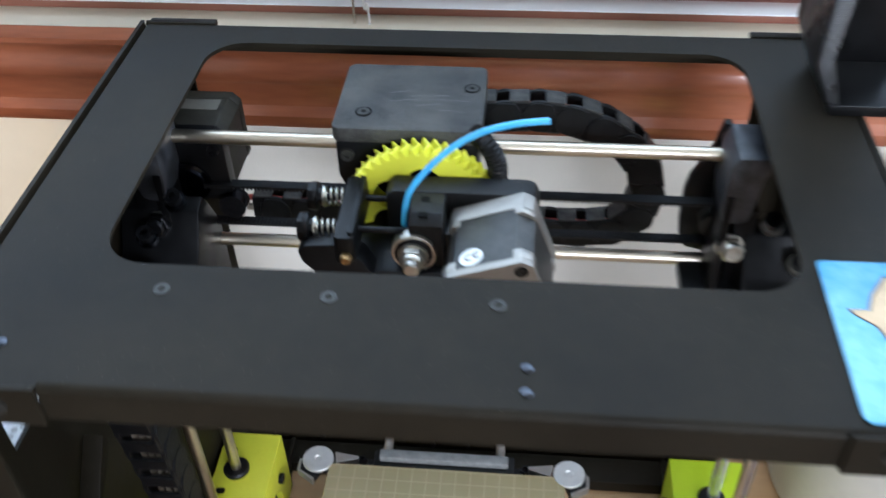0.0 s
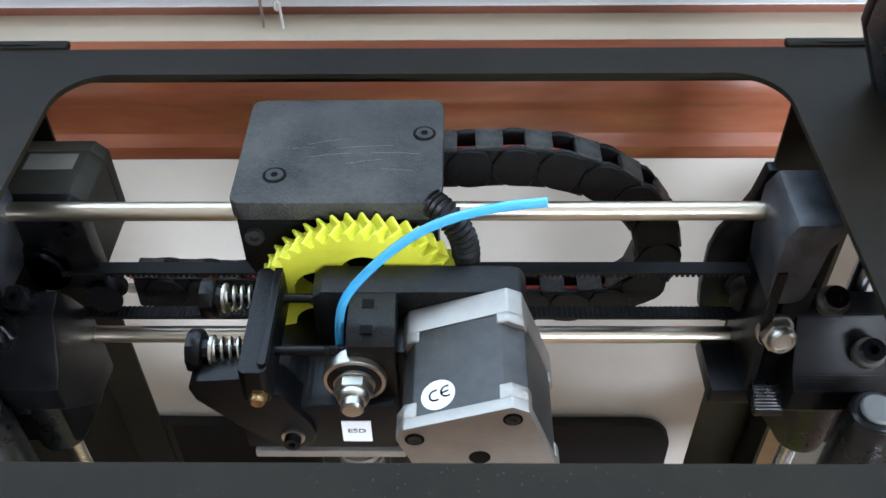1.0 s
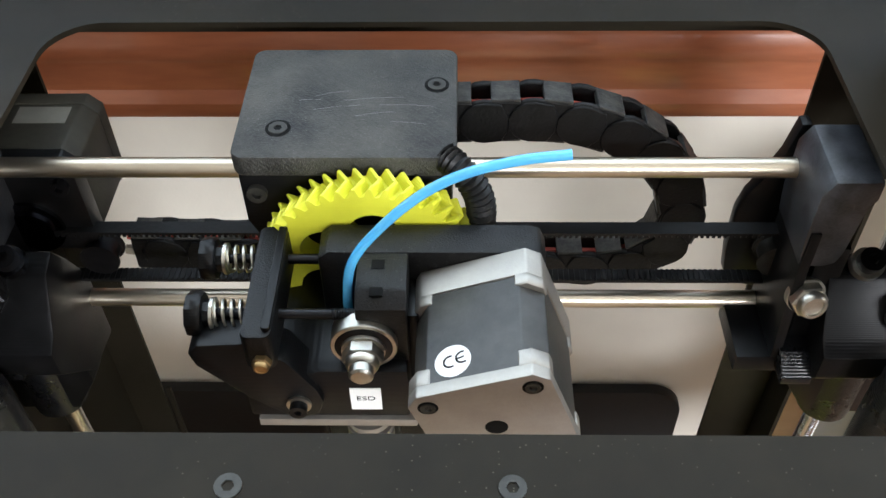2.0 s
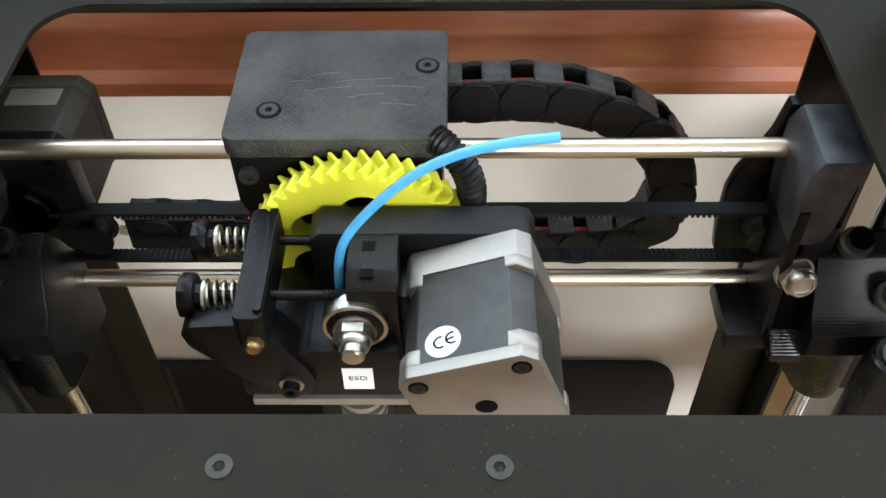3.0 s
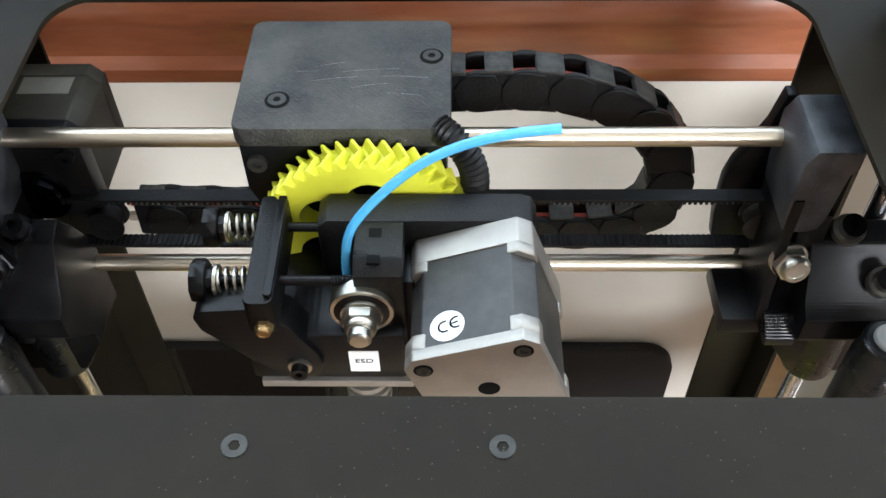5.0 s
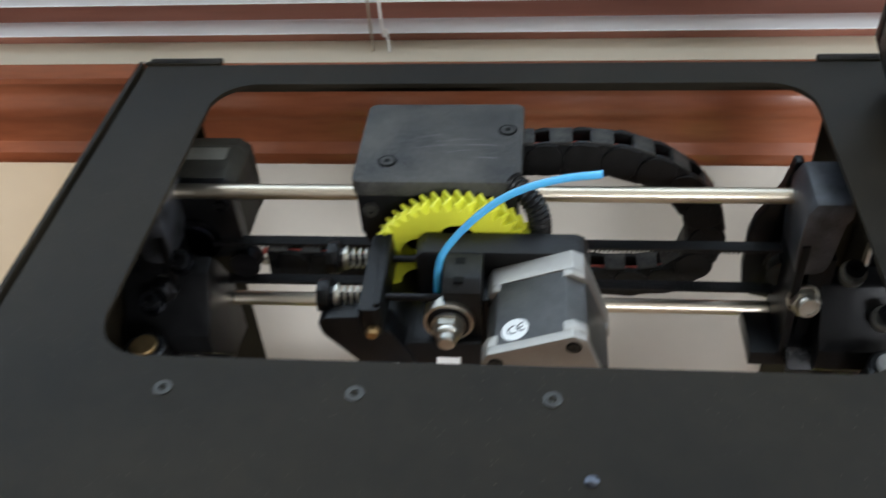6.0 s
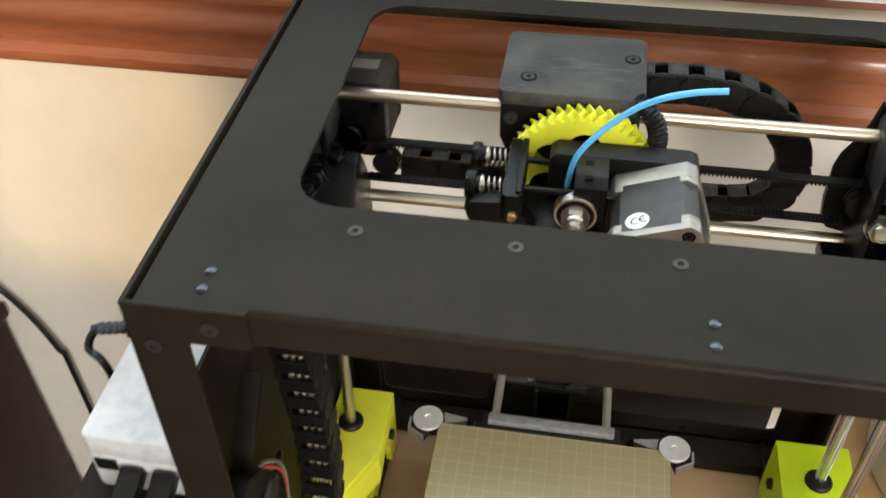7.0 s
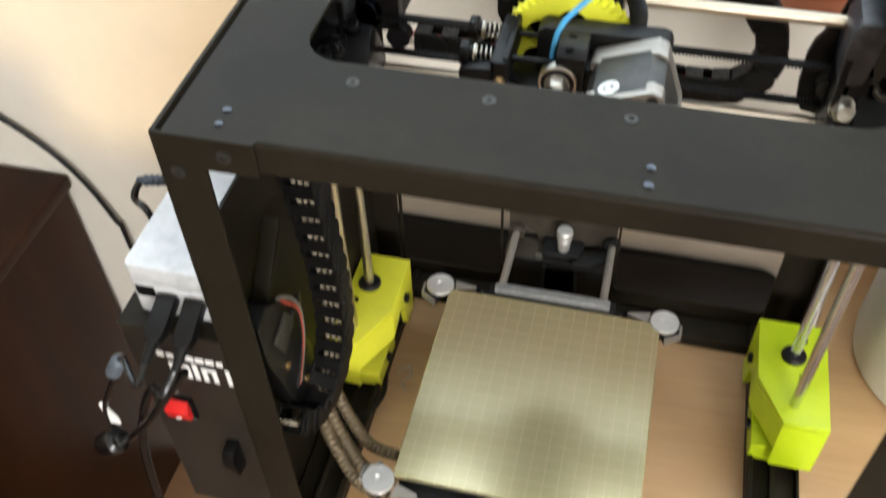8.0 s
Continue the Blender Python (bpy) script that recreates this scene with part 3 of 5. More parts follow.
# ---------------------------------------------------------------- the two ends of the cross axis
def axis_end(s, label, out=0.0):
    e = thing("axis_end", (s * 0.150, 0.17, 0.26), label, "printer part", "ends of the cross axis")

    def X(a, b):
        return min(s * a, s * b), max(s * a, s * b)
    blk = prism([(s * (u + out), v) for u, v in ((0.1285, 0.3725), (0.1440, 0.3725), (0.1440, 0.3645), (0.1420, 0.3615), (0.1400, 0.3400), (0.1385, 0.3350), (0.1350, 0.3335), (0.1262, 0.333), (0.1250, 0.345), (0.1250, 0.3660))], "y", 0.166, 0.196, 0.0012)
    part("rod_clamp", blk, MOTTLED, e, "squared black printed block with blue-grey mottling")
    a, b = X(0.1262 + out, 0.1300 + out)
    part("inner_cheek", prism([(0.1652, 0.3500), (0.1652, 0.3300), (0.1625, 0.3000), (0.1610, 0.2880), (0.1950, 0.2880), (0.1950, 0.3500)], "x", a, b, 0.0007), PLASTIC, e)
    if s > 0:
        part("pulley_housing", prism([(0.1300, 0.3700), (0.1262, 0.3700), (0.1235, 0.3560), (0.1195, 0.3460), (0.1145, 0.3370), (0.1125, 0.3280), (0.1125, 0.3080), (0.1140, 0.2960), (0.1180, 0.2890), (0.1300, 0.2860)], "y", 0.1985, 0.2040, 0.0010), PLASTIC, e, "curved housing wall behind the belt pulley")
    a, b = X(0.128 + out, 0.1435 + out)
    part("outer_cheek", prism([(0.168, 0.340), (0.196, 0.345), (0.212, 0.330), (0.212, 0.300), (0.200, 0.284), (0.172, 0.281), (0.168, 0.290)], "x", a + (0.005 if s > 0 else 0), b - (0 if s > 0 else 0.005), 0.0010), PLASTIC, e)
    a, b = X(0.1135 + out, 0.140 + out)
    part("foot", box((a, 0.161, 0.2795), (b, 0.190, 0.2885), 0.0012), PLASTIC, e)
    a, b = X(0.1285 + out, 0.1400 + out)
    part("step", prism([(0.1600, 0.2935), (0.1520, 0.2870), (0.1520, 0.2835), (0.1750, 0.2835), (0.1750, 0.2935)], "x", a, b, 0.0006), LAYERED, e, "sloped step with printed layer lines")
    a, b = X(0.1395, 0.1815)
    part("slide_body", prism([(0.194, 0.298), (0.184, 0.318), (0.177, 0.3290), (0.168, 0.3260), (0.156, 0.3060), (0.150, 0.3020), (0.150, 0.2900), (0.172, 0.2640), (0.194, 0.262)], "x", a, b, 0.0014), PLASTIC, e)
    a, b = X(0.142, 0.1795)
    part("gusset", prism([(s * 0.1435, 0.300), (s * 0.1435, 0.255), (s * 0.155, 0.236), (s * 0.1795, 0.236), (s * 0.1795, 0.300)], "y", 0.172, 0.184, 0.001), PLASTIC, e)
    part("bushing", lathe([(0.0085, 0), (0.0105, 0.001), (0.0112, 0.004), (0.0112, 0.055), (0.0098, 0.058), (0.0098, 0.066), (0.0085, 0.067)], (s * 0.166, 0.138, 0.240), (0, 0, 1), 28), LAYERED, e, "tube with printed layer lines")
    part("bushing", lathe([(0.0085, 0), (0.0112, 0.001), (0.0115, 0.004), (0.0115, 0.050), (0.009, 0.052)], (s * 0.166, 0.180, 0.232), (0, 0, 1), 28), LAYERED, e)
    part("end_plug", lathe([(0.0064, 0), (0.0064, 0.0015), (0.0058, 0.0022), (0.0003, 0.0022)], (s * 0.166, 0.138, 0.3066), (0, 0, 1), 28), GREYLABEL if s > 0 else BRASS, e, "pale round plug" if s > 0 else "brass coloured plug")
    ax = Vector((-s * 0.06, -0.45, 0.89))
    for x, y, z in ((0.1515, 0.1705, 0.3290), (0.1660, 0.1590, 0.3130)):
        p = Vector((s * x, y, z)) + ax * 0.0036
        part("washer", cyl(p - ax * 0.0030, p + ax * 0.0008, 0.0058, seg=28), NICKEL if s > 0 else STUD, e, "bright steel washer" if s > 0 else "dull steel washer")
        socket_screw(e, p + ax * 0.0008, ax, 0.0043, 0.0050, BOLT)
    nd = Vector((s * 0.12, -0.97, 0.20)).normalized()
    p = Vector((s * (0.1325 + out), 0.1665, 0.3185))
    part("nut", hex_nut(0.0068, 0.0085, p, nd), NICKEL if s > 0 else BOLT, e, "bright lock nut on the pulley bolt" if s > 0 else "dull lock nut on the pulley bolt")
    part("washer", cyl(p - nd * 0.001, p + nd * 0.0012, 0.0072, seg=28), NICKEL if s > 0 else DULL, e)
    part("pulley", lathe([(0.0075, 0), (0.0075, 0.0010), (0.0062, 0.0012), (0.0062, 0.0075), (0.0075, 0.0078), (0.0075, 0.009)], (s * 0.128, 0.1855, 0.3148), (0, 1, 0), 24), DULL if s > 0 else BOLT, e, "dull metal belt pulley")
    base(e)
    return e


axis_end(1, "black printed axis end with idler pulley and lock nut")
le = axis_end(-1, "black printed axis end that carries a stepper motor", 0.028)
lm = thing("stepper_motor", (-0.145, 0.21, 0.322), "black stepper motor with silver label on the axis end", "motor", "stepper motors")


def square(c, half, cut):
    k = half - cut
    return [(c[0] + a, c[1] + b) for a, b in ((half, -k), (half, k), (k, half), (-k, half), (-half, k), (-half, -k), (-k, -half), (k, -half))]


part("case", prism(square((-0.1490, 0.3380), 0.0212, 0.0050), "y", 0.1985, 0.2245, 0.0008), MOTOR_BROWN, lm)
part("rear_cap", prism(square((-0.1490, 0.3380), 0.0214, 0.0045), "y", 0.2245, 0.2310, 0.0008), MOTOR_BROWN, lm)
part("front_cap", prism(square((-0.1490, 0.3380), 0.0214, 0.0045), "y", 0.1900, 0.1985, 0.0008), PLASTIC, lm)
part("boss", lathe([(0.012, 0), (0.012, 0.002), (0.0085, 0.0022), (0.0085, 0.0035)], (-0.1500, 0.1902, 0.3290), (0, -1, 0), 28), STUD, lm, "blue-grey round boss")
part("sticker", box((-0.1555, 0.2130, 0.35915), (-0.1360, 0.2225, 0.35935)), FADED, lm, "faded silver label")
for dx, dz in ((0.0155, 0.0125), (-0.006, -0.020)):
    socket_screw(lm, (-0.1490 + dx, 0.1902, 0.3370 + dz), (0, -1, 0), 0.0032, 0.0032, BOLT)
base(lm)
con = thing("connector", (-0.143, 0.18, 0.300), "pale blue plastic plug on the axis end", "connector")
part("shell", box((-0.1495, 0.1700, 0.2965), (-0.1405, 0.1780, 0.3050), 0.0006), SKYBLUE, con)
base(con)

# ---------------------------------------------------------------- vertical rods and their yellow feet
for s in (-1, 1):
    lone("lead_screw", several(cyl((s * 0.166, 0.182, 0.030), (s * 0.166, 0.182, 0.383), 0.0037, seg=20), tube([Vector((s * 0.166 + 0.0036 * math.cos(i * 0.9), 0.182 + 0.0036 * math.sin(i * 0.9), 0.08 + i * 0.0003)) for i in range(620)], 0.0005, 4)), COOL_STEEL if s > 0 else STEEL,
         "steel lead screw rising from the yellow foot", "screw", "lead screws")
    lone("upright_rod", cyl((s * 0.166, 0.138, 0.030), (s * 0.166, 0.138, 0.3065), 0.0038, seg=28), COOL_STEEL if s > 0 else STEEL, "polished steel rod rising from the yellow foot", "rod", "upright rods")
    f = thing("rod_foot", (s * 0.167, 0.17, 0.016), "bright yellow-green printed foot bolted to the base rail", "printer part", "yellow feet")
    mat = LIME if s > 0 else YELLOW
    xo = 0.191 if s > 0 else 0.1815
    plan = [(s * 0.1405, 0.214), (s * xo, 0.214), (s * xo, 0.121), (s * 0.1590, 0.121), (s * 0.1405, 0.158)]
    part("top", prism(plan, "z", 0.068, 0.075, 0.0012), mat, f)
    part("front_wall", prism([(s * 0.1590, 0.121), (s * xo, 0.121), (s * xo, 0.127), (s * 0.1620, 0.127)], "z", 0.018, 0.0682, 0.001), mat, f)
    part("outer_wall", prism([(s * (xo - 0.0045), 0.127), (s * xo, 0.127), (s * xo, 0.214), (s * (xo - 0.0045), 0.214)], "z", 0.012, 0.0682), mat, f)
    part("corner_wall", prism([(s * 0.1405, 0.158), (s * 0.1590, 0.121), (s * 0.1620, 0.1245), (s * 0.1440, 0.160)], "z", 0.040, 0.0682), mat, f)
    part("side_wall", prism([(0.158, 0.0682), (0.214, 0.0682), (0.214, 0.012), (0.196, 0.012), (0.190, 0.038), (0.178, 0.050), (0.160, 0.040)], "x", min(s * 0.1405, s * 0.146), max(s * 0.1405, s * 0.146), 0.001), mat, f)
    part("lug", prism([(0.1275, 0.030), (0.160, 0.030), (0.172, 0.018), (0.172, 0.012), (0.1275, 0.012)], "x", min(s * 0.1455, s * 0.176), max(s * 0.1455, s * 0.176), 0.001), mat, f)
    part("collar", lathe([(0.0042, 0.0), (0.0092, 0.0), (0.0092, 0.002), (0.0080, 0.0034), (0.0042, 0.0034)], (s * 0.166, 0.182, 0.0748), (0, 0, 1), 28), RUBBER, f, "black bearing collar")
    for y, z in ((0.192, 0.052), (0.150, 0.024)):
        socket_screw(f, (s * 0.1404 if z > 0.04 else s * 0.1454, y, z), (-s, 0, 0), 0.0040, 0.0030, BOLT)
    for y in (0.1635, 0.198):
        # dark slab on the foot's top, shade of an uncut slot
        part("slot", prism(rounded(s * 0.173 - 0.0035, y - 0.0024, s * 0.173 + 0.0035, y + 0.0024, 0.0023, 4), "z", 0.0748, 0.0753), RUBBER, f, "dark slab for a shaded slot")
    base(f)
    lone("foot_motor", several(box((min(s * 0.147, s * 0.1765), 0.172, 0.016), (max(s * 0.147, s * 0.1765), 0.212, 0.0665), 0.003)), MOTOR_BLACK, "black stepper motor under the yellow foot", "motor", "stepper motors")

# ---------------------------------------------------------------- print bed
bed = thing("print_bed", (-0.018, 0.115, 0.03), "amber-filmed square print bed with steel corner washers", "print bed")
part("glass", prism(rounded(-0.1035, 0.026, 0.0675, 0.201, 0.0015, 2), "z", 0.0590, 0.0630, 0.0004, 1), BED, bed, "amber film with a fine grid on glass")
part("heater", box((-0.1025, 0.027, 0.0560), (0.0665, 0.200, 0.0589)), MAT_DARK, bed)
part("plate", prism([(-0.1020, 0.034), (-0.096, 0.014), (0.060, 0.014), (0.066, 0.034), (0.066, 0.193), (0.060, 0.213), (-0.096, 0.213), (-0.1020, 0.193)], "z", 0.049, 0.0530, 0.0006, 1), MAT_DARK, bed)
for sx, cx in ((-1, -0.1125), (1, 0.0705)):
    for sy, cy in ((1, 0.2035), (-1, 0.0205)):
        br = part("corner_mount", prism([(cx - sx * 0.004, cy + sy * 0.010), (cx + sx * 0.004, cy + sy * 0.010), (cx + sx * 0.0125, cy + sy * 0.001), (cx + sx * 0.0125, cy - sy * 0.008), (cx + sx * 0.001, cy - sy * 0.0145), (cx - sx * 0.003, cy - sy * 0.004)], "z", 0.0525, 0.0600, 0.0008, 1), MAT_DARK, bed)
        part("rim", several(prism([(cx + sx * 0.0125, cy - sy * 0.008), (cx + sx * 0.0142, cy - sy * 0.0085), (cx + sx * 0.0018, cy - sy * 0.0165), (cx + sx * 0.001, cy - sy * 0.0145)], "z", 0.0535, 0.0605), prism([(cx + sx * 0.0125, cy + sy * 0.001), (cx + sx * 0.0142, cy + sy * 0.0015), (cx + sx * 0.0142, cy - sy * 0.0085), (cx + sx * 0.0125, cy - sy * 0.008)], "z", 0.0535, 0.0605),
                            prism([(cx - sx * 0.011, cy + sy * 0.009), (cx - sx * 0.029, cy + sy * 0.0065), (cx - sx * 0.029, cy + sy * 0.004), (cx - sx * 0.013, cy - sy * 0.001)], "z", 0.0535, 0.0600)), ALU, br, "pale metal edge")
        part("washer", lathe([(0.0022, 0), (0.0112, 0), (0.0114, 0.0004), (0.0114, 0.0020), (0.0110, 0.0025), (0.0030, 0.0025), (0.0024, 0.0018), (0.0002, 0.0017)], (cx, cy, 0.0612), (0, 0, 1), 36), SATIN, bed, "turned steel washer")
        socket_screw(bed, (cx - sx * 0.031, cy + sy * 0.0068, 0.0530), (0, 0, 1), 0.0036, 0.0035, BOLT)
base(bed)
wp = thing("wiper", (-0.02, 0.225, 0.05), "grey felt wiping strip on two metal arms behind the bed", "wiper")
part("strip", box((-0.0675, 0.2060, 0.0600), (0.0265, 0.2135, 0.0665), 0.0012), FELT, wp)
part("carrier", box((-0.072, 0.203, 0.0530), (0.0310, 0.2170, 0.0602), 0.001), MAT_DARK, wp)
for x in (-0.0625, 0.0205):
    part("arm", cyl((x, 0.212, 0.0615), (x, 0.2837, 0.0600), 0.0033, seg=20), ALU, wp, "light metal rod")
base(wp)
rm = thing("rear_mount", (-0.02, 0.29, 0.0), "black rear bracket with a knurled metal knob", "bracket")
part("bracket", holed([(-0.0700, 0.006), (0.0235, 0.006), (0.0235, 0.122), (-0.0700, 0.122)], [[(-0.0580, 0.048), (-0.0440, 0.045), (-0.0440, 0.054), (-0.0560, 0.062)]], "y", 0.2840, 0.2860), BRONZED, rm, "brown-grey sheet bracket")
part("shelf", box((-0.0700, 0.2622, 0.0440), (0.0235, 0.2835, 0.0465), 0.0006), BRONZED, rm)
part("shelf_lip", box((-0.0690, 0.2600, 0.0340), (0.0225, 0.2620, 0.0465), 0.0005), MAT_DARK, rm)
part("channel", several(box((-0.0360, 0.2560, 0.012), (-0.0330, 0.2620, 0.044)), box((-0.0080, 0.2560, 0.012), (-0.0050, 0.2620, 0.044)), box((-0.0360, 0.2600, 0.012), (-0.0050, 0.2620, 0.040))), MAT_DARK, rm)
part("lever", prism([(-0.0050, 0.262), (0.0120, 0.276), (0.0200, 0.276), (0.0235, 0.268), (0.0020, 0.255), (-0.0120, 0.255)], "z", 0.0468, 0.0560, 0.0008), MAT_DARK, rm, "black diagonal lever")
for x in (-0.0625, 0.0205):
    part("bush", lathe([(0.0034, 0), (0.0068, 0), (0.0072, 0.0008), (0.0072, 0.0060), (0.0066, 0.0068), (0.0034, 0.0068)], (x, 0.2835, 0.0600), (0, -1, 0), 24), BRONZED if x < 0 else MAT_DARK, rm)
part("block", prism([(-0.036, 0.263), (-0.005, 0.263), (-0.003, 0.281), (-0.038, 0.281)], "z", 0.0468, 0.0566, 0.001), MAT_DARK, rm)
part("knob", lathe([(0.0046, 0), (0.0052, 0.002), (0.0052, 0.010), (0.0060, 0.0105), (0.0060, 0.013), (0.0053, 0.014), (0.0068, 0.0155), (0.0070, 0.017), (0.0070, 0.022), (0.0060, 0.0235), (0.0015, 0.0235), (0.0015, 0.022)], (-0.0200, 0.270, 0.0565), (0, 0, 1), 28), SATIN, rm, "bright metal knob")
for x in (-0.040, 0.000):
    socket_screw(rm, (x, 0.2650, 0.0466), (0, 0, 1), 0.0030, 0.0022, NICKEL)
base(rm)

# ---------------------------------------------------------------- tool head: cover, body, gear, motor
cov = thing("tool_head_cover", (-0.028, 0.198, 0.335), "scratched black printed cover box with two socket screws", "cover")
part("lid", prism(rounded(-0.0645, 0.1690, 0.0080, 0.2285, 0.0045), "z", 0.3725, 0.3805, 0.0010), COVER, cov, "worn scratched lid")
part("box", prism([(-0.0630, 0.3722), (0.0065, 0.3722), (0.0065, 0.345), (-0.0500, 0.322), (-0.0560, 0.335), (-0.0630, 0.352)], "y", 0.1700, 0.2270, 0.0012), PLASTIC, cov)
for x, y in ((-0.0505, 0.1835), (0.0010, 0.2070)):
    # black ring paints the shade round the sunk screw
    part("recess_shade", lathe([(0.0031, 0), (0.0042, 0), (0.0042, 0.0005), (0.0034, 0.0005)], (x, y, 0.3802), (0, 0, 1), 24), INK_HOLE, cov)
    socket_screw(cov, (x, y, 0.3800), (0, 0, 1), 0.0031, 0.0010, DULL)
socket_screw(cov, (-0.0575, 0.1702, 0.3650), (0, -1, 0), 0.0034, 0.0022, DULL)
for i, (x, y, n, a) in enumerate(((-0.040, 0.1935, 0.016, 14), (-0.030, 0.1985, 0.020, 8), (-0.026, 0.1900, 0.014, 16), (-0.040, 0.2010, 0.012, 22), (-0.018, 0.1960, 0.018, -4), (-0.014, 0.1870, 0.012, -10), (-0.046, 0.1985, 0.008, 4))):
    d = Vector((math.cos(radians(a)), math.sin(radians(a)) * 0.6, 0)) * n
    part("scratch", tube(smooth_path([(x, y, 0.38047), Vector((x, y, 0.38047)) + d * 0.5 + Vector((0, 0.0004, 0)), Vector((x, y, 0.38047)) + d]), 0.00008, 4), GREYLABEL, cov)
base(cov)
hose_pts = smooth_path([(0.0040, 0.1730, 0.3775), (0.0095, 0.1680, 0.3760), (0.0145, 0.1655, 0.3690), (0.0160, 0.1650, 0.3590), (0.0140, 0.1660, 0.3450), (0.0110, 0.1680, 0.3380)], 9)
lone("corrugated_hose", tube(hose_pts, 0.0041, 14, 0.0010, 2), RUBBER, "black corrugated hose curling out of the cover", "hose")

GX, GZ = -0.0205, 0.3405


def herringbone(cx, cz, y0, y1, r_out, r_in, n, twist):
    bm = bmesh.new()
    rings = []
    for k, y in enumerate((y0, (y0 + y1) / 2, y1)):
        ring = []
        off = twist * (1 - abs(k - 1))
        for i in range(n):
            for f, r in ((-0.36, r_in), (-0.13, r_out - 0.0003), (-0.05, r_out), (0.05, r_out), (0.13, r_out - 0.0003), (0.36, r_in)):
                a = 2 * math.pi * (i + f + off) / n
                ring.append(bm.verts.new((cx + r * math.cos(a), y, cz + r * math.sin(a))))
        rings.append(ring)
    m = len(rings[0])
    for a, b in zip(rings, rings[1:]):
        for i in range(m):
            bm.faces.new((a[i], a[(i + 1) % m], b[(i + 1) % m], b[i]))
    holes = [circle(cx + 0.0178 * math.cos(radians(a)), cz + 0.0178 * math.sin(radians(a)), 0.0086, 24) for a in range(25, 385, 60)]
    for k, y in ((0, y0), (2, y1)):
        edges = [bm.edges.get((rings[k][i], rings[k][(i + 1) % m])) for i in range(m)]
        for h in holes:
            vs = [bm.verts.new((p[0], y, p[1])) for p in h]
            edges += [bm.edges.new((vs[i], vs[(i + 1) % len(vs)])) for i in range(len(vs))]
        bmesh.ops.triangle_fill(bm, use_beauty=True, use_dissolve=False, edges=edges)
    for h in holes:
        bmm = bmesh.new()
        lo, hi = [bmm.verts.new((p[0], y0, p[1])) for p in h], [bmm.verts.new((p[0], y1, p[1])) for p in h]
        for i in range(len(h)):
            bmm.faces.new((lo[i], lo[(i + 1) % len(h)], hi[(i + 1) % len(h)], hi[i]))
        merge(bm, bmm)
    bmesh.ops.remove_doubles(bm, verts=bm.verts, dist=1e-6)
    bmesh.ops.recalc_face_normals(bm, faces=bm.faces)
    return bm


gear = thing("herringbone_gear", (GX, 0.161, GZ - 0.03), "bright yellow printed herringbone gear with round holes", "gear")
part("wheel", herringbone(GX, GZ, 0.1570, 0.1672, 0.0374, 0.0340, 45, -0.60), YELLOW, gear, sharp=25)
part("hub", lathe([(0.0085, 0), (0.0085, 0.0035), (0.0075, 0.004), (0.004, 0.004)], (GX, 0.1572, GZ), (0, -1, 0), 24), YELLOW, gear)
base(gear)

car = thing("carriage", (-0.014, 0.187, 0.222), "black printed carriage sliding on the two guide rods", "printer part")
# the lowest box is an unseen addition that darkens the bed's reflection
part("body", several(box((-0.0500, 0.1720, 0.2960), (0.0220, 0.2020, 0.3215), 0.0015), box((-0.0500, 0.1720, 0.2745), (0.0220, 0.2020, 0.2962), 0.0040), box((-0.0460, 0.1600, 0.2220), (0.0220, 0.2030, 0.2760), 0.0040)), PLASTIC, car)
for x in (-0.0500, 0.0220):
    part("bearing", lathe([(0.0039, 0), (0.0072, 0), (0.0076, 0.0004), (0.0076, 0.0030), (0.0039, 0.0030)], (x - 0.0015, ROD_Y, ROD_LO), (1, 0, 0), 24), DULL, car, "dull linear bearing")
base(car)

ext = thing("extruder_body", (-0.03, 0.14, 0.305), "black printed extruder body with bearing, springs and idler", "extruder")
part("gear_plate", prism([(-0.0355, 0.312), (0.0290, 0.312), (0.0375, 0.335), (0.0360, 0.3590), (0.0345, 0.3625), (0.0310, 0.3640), (-0.0320, 0.3640), (-0.0355, 0.3610)], "y", 0.1435, 0.1562, 0.0012), SPECKLED, ext)
part("base_block", prism([(-0.0600, 0.3112), (-0.0070, 0.3112), (-0.0070, 0.3360), (-0.0350, 0.3360), (-0.0600, 0.3290)], "y", 0.1185, 0.1660, 0.0018), PLASTIC, ext)
tower = part("tower", prism([(0.1235, 0.334), (0.1445, 0.334), (0.1445, 0.3635), (0.1290, 0.3635), (0.1235, 0.3600)], "x", -0.0225, -0.0070, 0.0008), SPECKLED, ext)
# thin black boxes paint the shade of two sunk nut pockets
for y0, y1, x0 in ((0.1370, 0.1408, -0.0180), (0.1262, 0.1295, -0.0180)):
    part("nut_slot_shade", box((x0, y0, 0.3628), (x0 + 0.0040, y1, 0.36365)), INK_HOLE, tower, "black square for the shade in a nut slot")
part("web", box((-0.0075, 0.128, 0.312), (-0.0035, 0.1440, 0.352), 0.001), PLASTIC, ext)
part("heat_plate", box((-0.0575, 0.1175, 0.3072), (-0.0050, 0.1600, 0.3108), 0.0004), ALU, ext, "pale metal mounting plate")
part("label", box((-0.0262, 0.11815, 0.3160), (-0.0162, 0.11845, 0.3276)), WHITE, ext, "white square label")
t = bpy.data.curves.new("lettering", "FONT")
t.body, t.size, t.extrude, t.align_x, t.align_y = "ESD", 0.0030, 0.00005, "CENTER", "CENTER"
tob = new("lettering", t)
tob.parent = ext
tob.matrix_basis = Matrix.Translation((-0.0212, 0.11808, 0.3222)) @ Matrix.Rotation(radians(90), 4, "X") @ Matrix.Diagonal((1.25, 1, 1, 1))
t.materials.append(INK_HOLE)
